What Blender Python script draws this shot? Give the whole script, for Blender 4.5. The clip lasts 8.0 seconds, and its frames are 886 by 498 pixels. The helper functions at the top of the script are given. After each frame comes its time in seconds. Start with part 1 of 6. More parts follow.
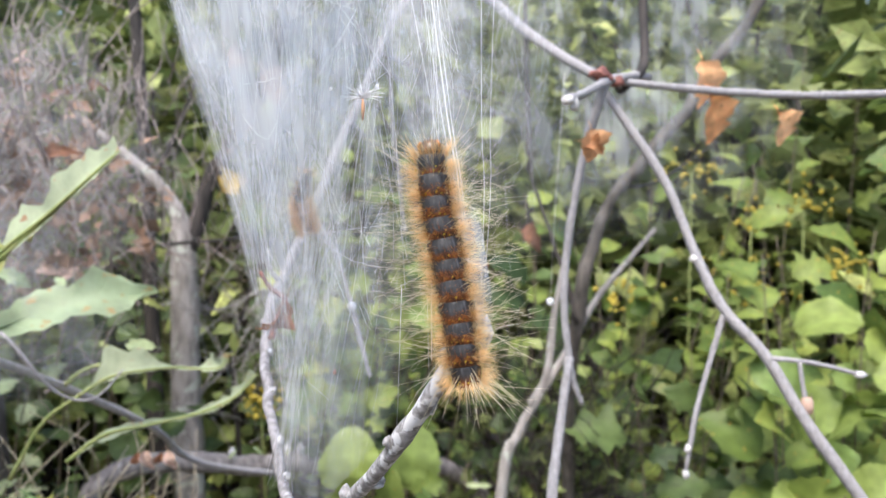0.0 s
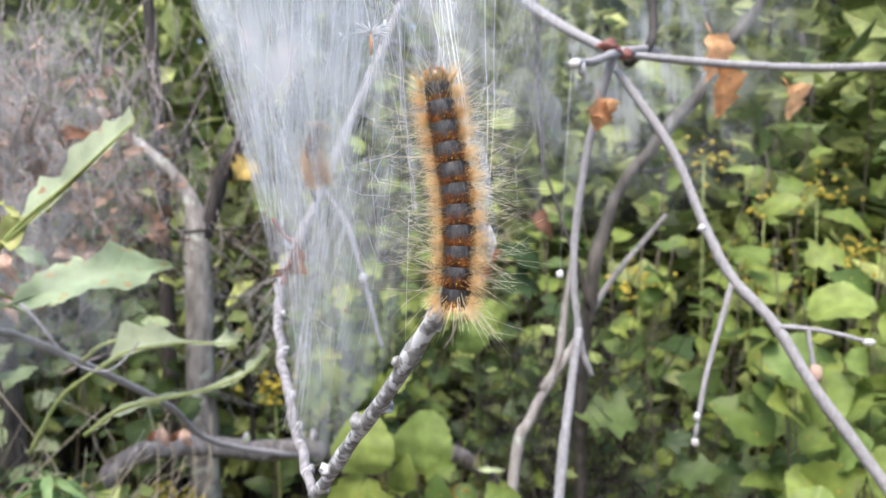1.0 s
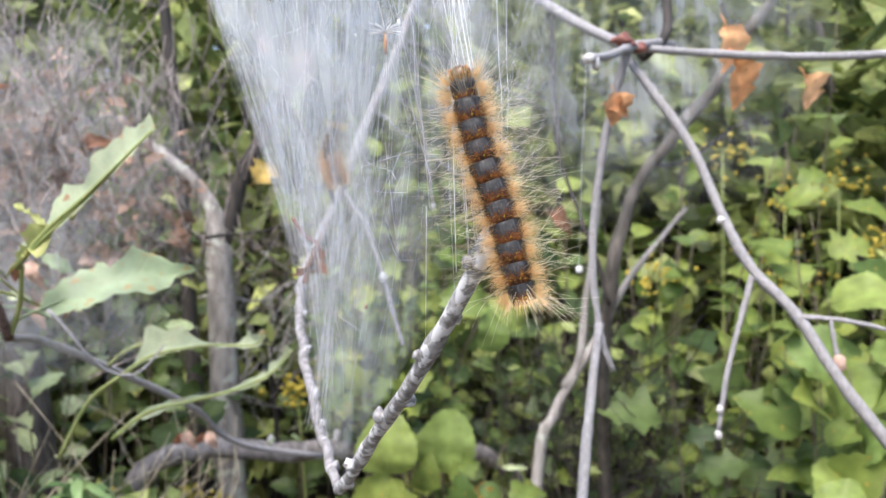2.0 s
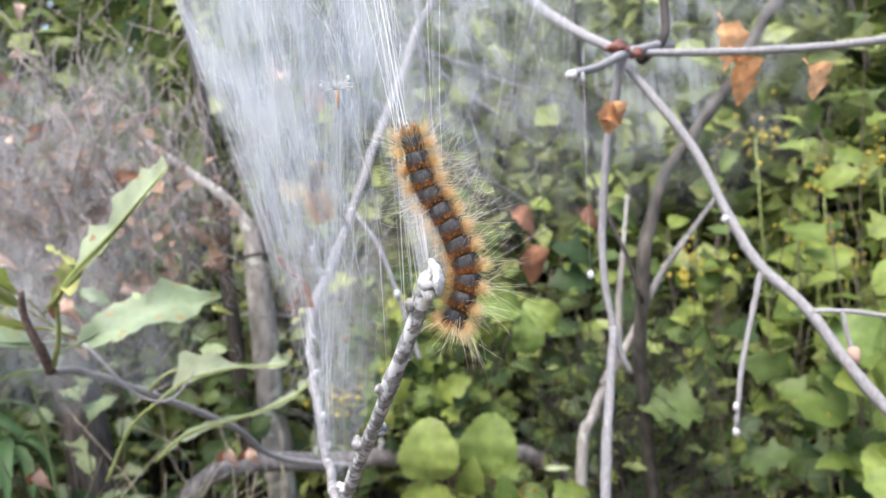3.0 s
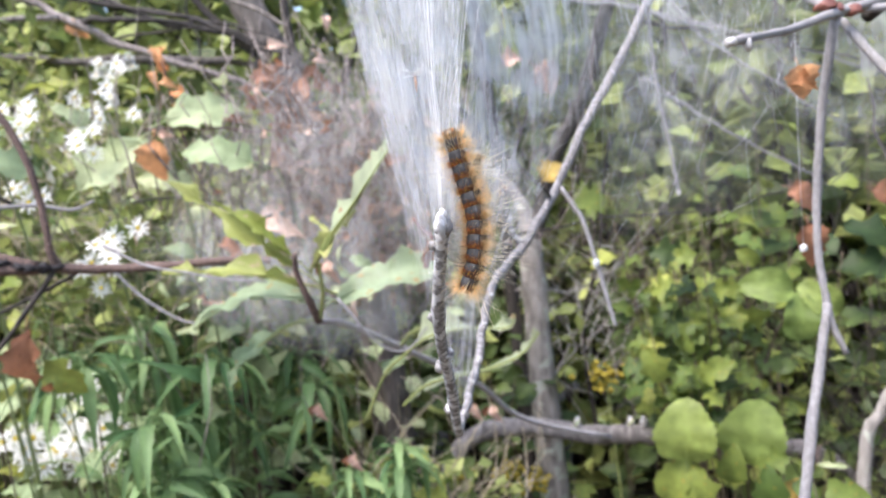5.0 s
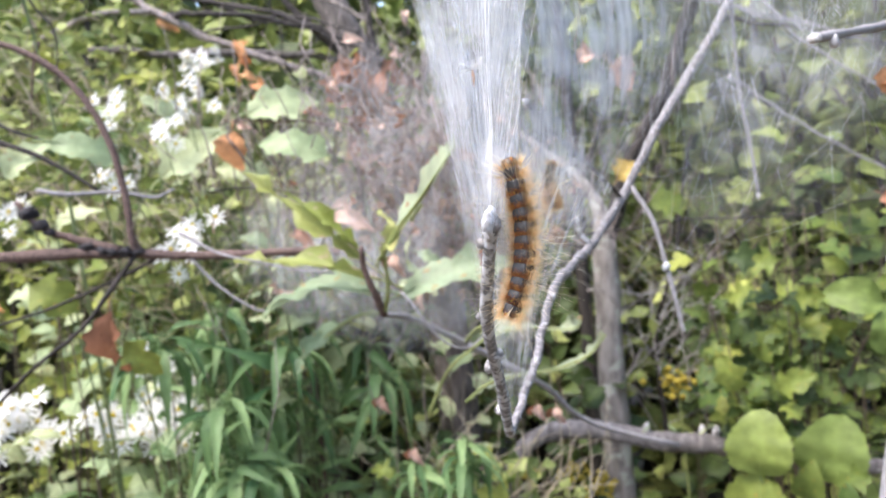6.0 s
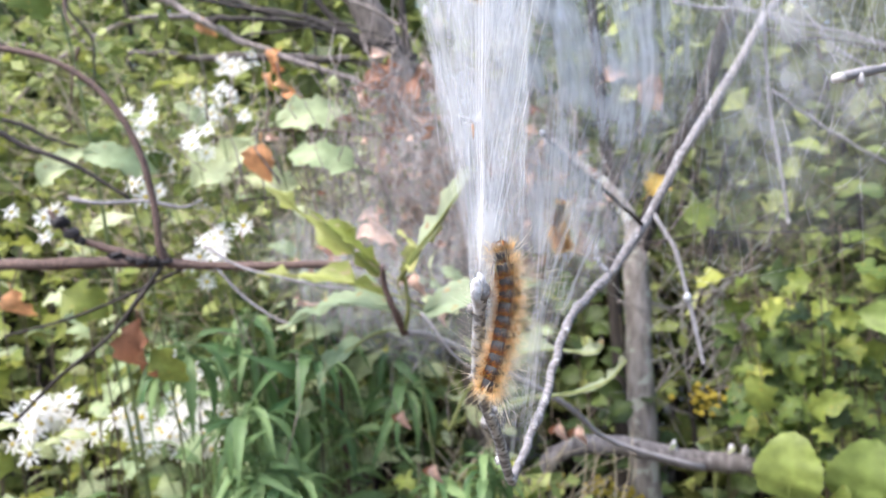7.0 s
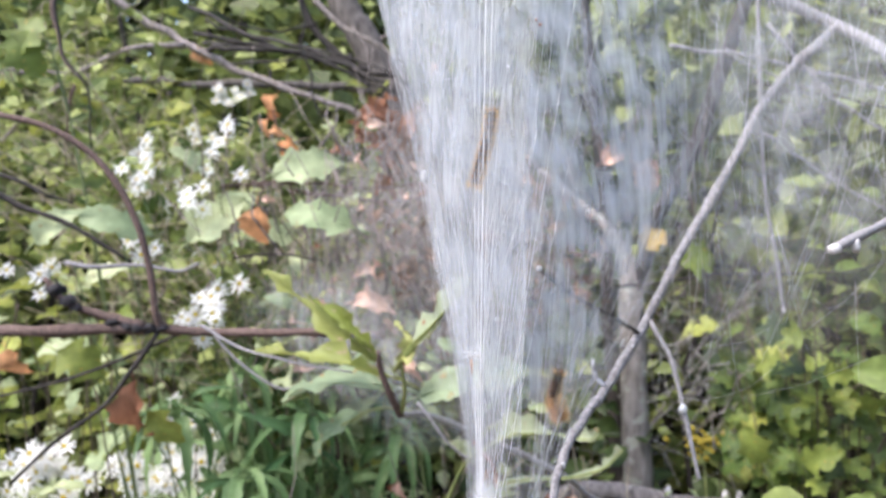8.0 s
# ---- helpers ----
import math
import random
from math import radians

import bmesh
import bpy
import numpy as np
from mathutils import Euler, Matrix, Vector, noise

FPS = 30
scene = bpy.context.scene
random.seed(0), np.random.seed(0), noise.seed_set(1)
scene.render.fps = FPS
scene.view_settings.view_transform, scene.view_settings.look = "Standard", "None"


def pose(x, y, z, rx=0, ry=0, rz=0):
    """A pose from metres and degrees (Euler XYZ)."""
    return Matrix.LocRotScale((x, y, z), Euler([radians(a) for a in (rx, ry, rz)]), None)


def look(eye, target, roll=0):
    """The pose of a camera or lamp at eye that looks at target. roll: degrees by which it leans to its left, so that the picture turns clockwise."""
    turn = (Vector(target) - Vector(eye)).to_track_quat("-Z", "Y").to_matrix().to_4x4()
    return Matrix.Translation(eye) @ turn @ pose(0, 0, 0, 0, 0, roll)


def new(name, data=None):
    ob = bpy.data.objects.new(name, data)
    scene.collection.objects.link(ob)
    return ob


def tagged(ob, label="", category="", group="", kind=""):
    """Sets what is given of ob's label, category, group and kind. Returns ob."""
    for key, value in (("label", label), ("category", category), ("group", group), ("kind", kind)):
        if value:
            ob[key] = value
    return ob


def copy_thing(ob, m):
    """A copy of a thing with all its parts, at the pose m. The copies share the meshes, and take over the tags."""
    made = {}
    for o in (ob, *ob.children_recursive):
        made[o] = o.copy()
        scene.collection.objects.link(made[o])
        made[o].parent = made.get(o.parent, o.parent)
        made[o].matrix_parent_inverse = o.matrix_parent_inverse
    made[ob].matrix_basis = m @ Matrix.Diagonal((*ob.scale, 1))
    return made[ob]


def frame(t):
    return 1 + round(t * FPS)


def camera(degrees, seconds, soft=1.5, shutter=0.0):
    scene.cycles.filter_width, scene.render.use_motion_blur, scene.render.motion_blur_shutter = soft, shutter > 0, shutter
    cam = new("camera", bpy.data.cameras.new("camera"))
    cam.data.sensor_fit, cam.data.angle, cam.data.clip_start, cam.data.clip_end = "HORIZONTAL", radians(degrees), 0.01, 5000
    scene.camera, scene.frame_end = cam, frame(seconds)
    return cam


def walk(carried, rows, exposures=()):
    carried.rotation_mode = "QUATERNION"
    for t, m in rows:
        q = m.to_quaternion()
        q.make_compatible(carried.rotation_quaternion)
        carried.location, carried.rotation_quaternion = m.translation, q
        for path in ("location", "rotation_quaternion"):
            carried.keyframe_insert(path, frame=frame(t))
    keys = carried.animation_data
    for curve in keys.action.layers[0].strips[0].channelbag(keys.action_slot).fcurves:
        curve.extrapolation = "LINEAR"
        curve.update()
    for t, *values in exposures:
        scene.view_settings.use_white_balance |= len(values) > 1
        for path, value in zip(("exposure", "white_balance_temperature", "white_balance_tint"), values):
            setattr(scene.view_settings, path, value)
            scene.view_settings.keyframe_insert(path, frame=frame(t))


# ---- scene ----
cam = camera(59.0, 8.0)
cam.data.dof.use_dof = True
cam.data.dof.focus_distance = 0.15
cam.data.dof.aperture_fstop = 33.0
# the eye's places and what it looks at, in centimetres
PATH = [
    (0, (0.912, 0.468, 103.545), (0.866, 2.464, 103.429), 0.6),
    (0.5, (0.753, -0.056, 102.647), (0.692, 1.94, 102.527), 0.7),
    (1, (1.068, -0.107, 102.158), (0.99, 1.887, 102.035), 0.3),
    (1.5, (1.174, -0.221, 102.079), (1.075, 1.773, 101.953), -0.4),
    (1.7, (1.027, -0.192, 101.889), (0.916, 1.801, 101.767), -0.6),
    (2.8, (2.507, -1.119, 102.851), (2.298, 0.866, 102.729), -3.5),
    (3, (3.226, -1.222, 102.858), (2.983, 0.76, 102.742), -4.8),
    (3.5, (5.207, -2.292, 102.633), (4.758, -0.346, 102.527), -6.4),
    (4, (7.282, -3.634, 102.816), (6.621, -1.749, 102.719), -6.2),
    (4.5, (8.715, -3.965, 102.284), (7.849, -2.165, 102.197), -5.6),
    (4.7, (10.032, -3.517, 101.685), (9.111, -1.744, 101.597), -5.5),
    (5.8, (10.542, -1.912, 101.695), (9.421, -0.258, 101.61), -3.9),
    (6, (10.675, -2.029, 101.656), (9.525, -0.395, 101.572), -3.6),
    (6.5, (11.096, -1.832, 102.26), (9.903, -0.228, 102.176), -3.0),
    (7, (11.413, -1.033, 103.137), (10.189, 0.546, 103.054), -2.6),
    (7.5, (11.719, -0.894, 105.418), (10.485, 0.678, 105.336), -2.4),
    (8, (11.436, -0.739, 109.782), (10.221, 0.847, 109.687), -2.4),
]
walk(cam, [(t, look(Vector(eye) / 100, Vector(target) / 100, roll)) for t, eye, target, roll in PATH],
     exposures=[(0.0, 1.70, 6650, 11), (3.0, 1.77, 6650, 11), (4.5, 1.84, 6650, 13), (6.0, 1.88, 6650, 14), (7.0, 1.88, 6650, 14), (8.0, 1.64, 6650, 14)])

# ---- light ----
world = bpy.data.worlds.new("overcast_sky")
scene.world = world
world.use_nodes = True
wn = world.node_tree.nodes
sky = wn.new("ShaderNodeTexSky")
sky.sky_type = "NISHITA"
sky.sun_disc = False
sky.sun_elevation = radians(58)
sky.sun_rotation = radians(200)
sky.dust_density = 2.0
sky.air_density = 1.0
world.node_tree.links.new(sky.outputs[0], wn["Background"].inputs[0])
wn["Background"].inputs[1].default_value = 0.15
sun_data = bpy.data.lights.new("sun", "SUN")
sun_data.energy = 1.45
sun_data.angle = radians(25)
sun_data.color = (1.0, 0.96, 0.90)
sun = new("sun", sun_data)
sun.matrix_world = look((0, 0, 0), (0.24, 0.58, -1.0))


# ---- materials ----
def material(name):
    m = bpy.data.materials.new(name)
    m.use_nodes = True
    return m, m.node_tree.nodes, m.node_tree.links, m.node_tree.nodes["Principled BSDF"]


def ramp(nodes, stops):
    r = nodes.new("ShaderNodeValToRGB")
    while len(r.color_ramp.elements) < len(stops):
        r.color_ramp.elements.new(0.5)
    for e, (p, c) in zip(r.color_ramp.elements, stops):
        e.position, e.color = p, (*c, 1)
    return r


def noise_node(nodes, links, scale, detail=4, stretch=None, coords="Object"):
    tc = nodes.new("ShaderNodeTexCoord")
    n = nodes.new("ShaderNodeTexNoise")
    n.inputs["Scale"].default_value = scale
    n.inputs["Detail"].default_value = detail
    if stretch:
        mp = nodes.new("ShaderNodeMapping")
        mp.inputs["Scale"].default_value = stretch
        links.new(tc.outputs[coords], mp.inputs[0])
        links.new(mp.outputs[0], n.inputs["Vector"])
    else:
        links.new(tc.outputs[coords], n.inputs["Vector"])
    return n


def bump_on(nodes, links, bsdf, height, strength, distance):
    b = nodes.new("ShaderNodeBump")
    b.inputs["Strength"].default_value = strength
    b.inputs["Distance"].default_value = distance
    links.new(height, b.inputs["Height"])
    links.new(b.outputs[0], bsdf.inputs["Normal"])


def leaf_material(name, c1, c2, spot=(0.20, 0.10, 0.04), island=False, translucent=0.35, rough=0.5, spots=0.64):
    """Leaf blade: two greens by leaf, blotches, pale veins, light passing through."""
    m, n, l, b = material(name)
    if island:
        info = n.new("ShaderNodeNewGeometry")
        rnd = info.outputs["Random Per Island"]
    else:
        info = n.new("ShaderNodeObjectInfo")
        rnd = info.outputs["Random"]
    mix = n.new("ShaderNodeMix")
    mix.data_type = "RGBA"
    mix.inputs[6].default_value, mix.inputs[7].default_value = (*c1, 1), (*c2, 1)
    l.new(rnd, mix.inputs[0])
    no = noise_node(n, l, 3.0 if not island else 60.0, 5, coords="Object")
    hue = n.new("ShaderNodeHueSaturation")
    r = n.new("ShaderNodeMapRange")
    r.inputs[1].default_value, r.inputs[2].default_value = 0.3, 0.7
    r.inputs[3].default_value, r.inputs[4].default_value = 0.65, 1.3
    l.new(no.outputs[0], r.inputs[0])
    l.new(r.outputs[0], hue.inputs["Value"])
    l.new(mix.outputs[2], hue.inputs["Color"])
    no2 = noise_node(n, l, 9.0 if not island else 150.0, 3)
    sp = ramp(n, [(spots, (0, 0, 0)), (spots + 0.08, (1, 1, 1))])
    l.new(no2.outputs[0], sp.inputs[0])
    mix2 = n.new("ShaderNodeMix")
    mix2.data_type = "RGBA"
    mix2.inputs[7].default_value = (*spot, 1)
    l.new(sp.outputs[0], mix2.inputs[0])
    l.new(hue.outputs[0], mix2.inputs[6])
    l.new(mix2.outputs[2], b.inputs["Base Color"])
    b.inputs["Roughness"].default_value = rough
    b.inputs["Specular IOR Level"].default_value = 0.35
    tr = n.new("ShaderNodeBsdfTranslucent")
    l.new(mix2.outputs[2], tr.inputs[0])
    ms = n.new("ShaderNodeMixShader")
    ms.inputs[0].default_value = translucent
    l.new(b.outputs[0], ms.inputs[1])
    l.new(tr.outputs[0], ms.inputs[2])
    l.new(ms.outputs[0], n["Material Output"].inputs[0])
    if not island:
        tc = n.new("ShaderNodeTexCoord")
        sep = n.new("ShaderNodeSeparateXYZ")
        l.new(tc.outputs["Object"], sep.inputs[0])
        ab = n.new("ShaderNodeMath")
        ab.operation = "ABSOLUTE"
        l.new(sep.outputs[0], ab.inputs[0])
        ma = n.new("ShaderNodeMath")
        ma.operation = "MULTIPLY_ADD"
        ma.inputs[1].default_value = -0.75
        l.new(ab.outputs[0], ma.inputs[0])
        l.new(sep.outputs[1], ma.inputs[2])
        fr = n.new("ShaderNodeMath")
        fr.operation = "PINGPONG"
        fr.inputs[1].default_value = 0.065
        l.new(ma.outputs[0], fr.inputs[0])
        mr = n.new("ShaderNodeMapRange")
        mr.inputs[2].default_value = 0.014
        l.new(fr.outputs[0], mr.inputs[0])
        ad = n.new("ShaderNodeMath")
        l.new(mr.outputs[0], ad.inputs[0])
        l.new(no2.outputs[0], ad.inputs[1])
        bump_on(n, l, b, ad.outputs[0], 0.22, 0.0012)
    return m


def bark_material(name, c1, c2, scale=220.0, stretch=(1, 1, 0.25), rough=0.85, lichen=None, patch=0.56):
    m, n, l, b = material(name)
    no = noise_node(n, l, scale, 6, stretch)
    r = ramp(n, [(0.32, c1), (0.68, c2)])
    l.new(no.outputs[0], r.inputs[0])
    last = r.outputs[0]
    if lichen:
        no2 = noise_node(n, l, scale * 0.5, 5)
        sp = ramp(n, [(patch, (0, 0, 0)), (patch + 0.06, (1, 1, 1))])
        l.new(no2.outputs[0], sp.inputs[0])
        mx = n.new("ShaderNodeMix")
        mx.data_type = "RGBA"
        mx.inputs[7].default_value = (*lichen, 1)
        l.new(sp.outputs[0], mx.inputs[0])
        l.new(last, mx.inputs[6])
        last = mx.outputs[2]
    l.new(last, b.inputs["Base Color"])
    b.inputs["Roughness"].default_value = rough
    bump_on(n, l, b, no.outputs[0], 0.6, 0.3 / scale)
    return m


def plain_material(name, c1, c2, scale=300.0, rough=0.6, translucent=0.0):
    m, n, l, b = material(name)
    no = noise_node(n, l, scale, 4)
    r = ramp(n, [(0.3, c1), (0.7, c2)])
    l.new(no.outputs[0], r.inputs[0])
    l.new(r.outputs[0], b.inputs["Base Color"])
    b.inputs["Roughness"].default_value = rough
    if translucent:
        tr = n.new("ShaderNodeBsdfTranslucent")
        l.new(r.outputs[0], tr.inputs[0])
        ms = n.new("ShaderNodeMixShader")
        ms.inputs[0].default_value = translucent
        l.new(b.outputs[0], ms.inputs[1])
        l.new(tr.outputs[0], ms.inputs[2])
        l.new(ms.outputs[0], n["Material Output"].inputs[0])
    return m


def silk_sheet_material(name, low, high, stretch, scale):
    """Gauze of fine silk: mostly open, denser along streaks."""
    m, n, l, b = material(name)
    n.remove(b)
    no = noise_node(n, l, scale, 5, stretch)
    big = noise_node(n, l, 45.0, 2)
    add = n.new("ShaderNodeMath")
    add.operation = "MULTIPLY"
    l.new(no.outputs[0], add.inputs[0])
    l.new(big.outputs[0], add.inputs[1])
    r = n.new("ShaderNodeMapRange")
    r.inputs[1].default_value, r.inputs[2].default_value = 0.17, 0.37
    r.inputs[3].default_value, r.inputs[4].default_value = low, high
    l.new(add.outputs[0], r.inputs[0])
    att = n.new("ShaderNodeAttribute")
    att.attribute_name = "silk_fill"
    mul = n.new("ShaderNodeMath")
    mul.operation = "MULTIPLY"
    l.new(r.outputs[0], mul.inputs[0])
    l.new(att.outputs["Fac"], mul.inputs[1])
    d = n.new("ShaderNodeBsdfDiffuse")
    d.inputs[0].default_value = (0.80, 0.82, 0.85, 1)
    t = n.new("ShaderNodeBsdfTranslucent")
    t.inputs[0].default_value = (0.80, 0.82, 0.85, 1)
    ms = n.new("ShaderNodeMixShader")
    ms.inputs[0].default_value = 0.5
    l.new(d.outputs[0], ms.inputs[1])
    l.new(t.outputs[0], ms.inputs[2])
    op = n.new("ShaderNodeBsdfTransparent")
    mx = n.new("ShaderNodeMixShader")
    l.new(mul.outputs[0], mx.inputs[0])
    l.new(op.outputs[0], mx.inputs[1])
    l.new(ms.outputs[0], mx.inputs[2])
    l.new(mx.outputs[0], n["Material Output"].inputs[0])
    return m


def caterpillar_material(name):
    """Slate-black saddle on the front of each ring, rust orange behind and on the flanks."""
    m, n, l, b = material(name)
    tc = n.new("ShaderNodeTexCoord")
    sep = n.new("ShaderNodeSeparateXYZ")
    l.new(tc.outputs["Object"], sep.inputs[0])
    info = n.new("ShaderNodeObjectInfo")
    turn = n.new("ShaderNodeMath")
    turn.operation = "MULTIPLY"
    turn.inputs[1].default_value = 40.0
    l.new(info.outputs["Random"], turn.inputs[0])
    no = noise_node(n, l, 620.0, 5)
    no.noise_dimensions = "4D"
    l.new(turn.outputs[0], no.inputs["W"])
    wob = n.new("ShaderNodeMath")
    wob.operation = "MULTIPLY_ADD"
    wob.inputs[1].default_value = 0.0042
    l.new(no.outputs[0], wob.inputs[0])
    l.new(sep.outputs[1], wob.inputs[2])
    band = n.new("ShaderNodeMapRange")
    band.inputs[1].default_value, band.inputs[2].default_value = 0.0014, 0.0021
    l.new(wob.outputs[0], band.inputs[0])
    side = n.new("ShaderNodeMapRange")
    side.inputs[1].default_value, side.inputs[2].default_value = -0.0011, -0.0003
    l.new(sep.outputs[2], side.inputs[0])
    both = n.new("ShaderNodeMath")
    both.operation = "MULTIPLY"
    l.new(band.outputs[0], both.inputs[0])
    l.new(side.outputs[0], both.inputs[1])
    rust = ramp(n, [(0.40, (0.018, 0.007, 0.003)), (0.57, (0.11, 0.032, 0.007)), (0.74, (0.46, 0.155, 0.024))])
    l.new(no.outputs[0], rust.inputs[0])
    slate = ramp(n, [(0.40, (0.006, 0.005, 0.005)), (0.55, (0.024, 0.023, 0.024)), (0.76, (0.10, 0.098, 0.10))])
    streak = noise_node(n, l, 2600.0, 3, (1, 0.12, 1))
    l.new(streak.outputs[0], slate.inputs[0])
    mx = n.new("ShaderNodeMix")
    mx.data_type = "RGBA"
    l.new(both.outputs[0], mx.inputs[0])
    l.new(rust.outputs[0], mx.inputs[6])
    l.new(slate.outputs[0], mx.inputs[7])
    under = n.new("ShaderNodeMapRange")
    under.inputs[1].default_value, under.inputs[2].default_value = -0.0002, -0.0014
    l.new(sep.outputs[2], under.inputs[0])
    belly = n.new("ShaderNodeMix")
    belly.data_type = "RGBA"
    belly.inputs[7].default_value = (0.60, 0.37, 0.18, 1)
    l.new(under.outputs[0], belly.inputs[0])
    l.new(mx.outputs[2], belly.inputs[6])
    l.new(belly.outputs[2], b.inputs["Base Color"])
    b.inputs["Roughness"].default_value = 0.55
    bump_on(n, l, b, no.outputs[0], 0.5, 0.0006)
    return m


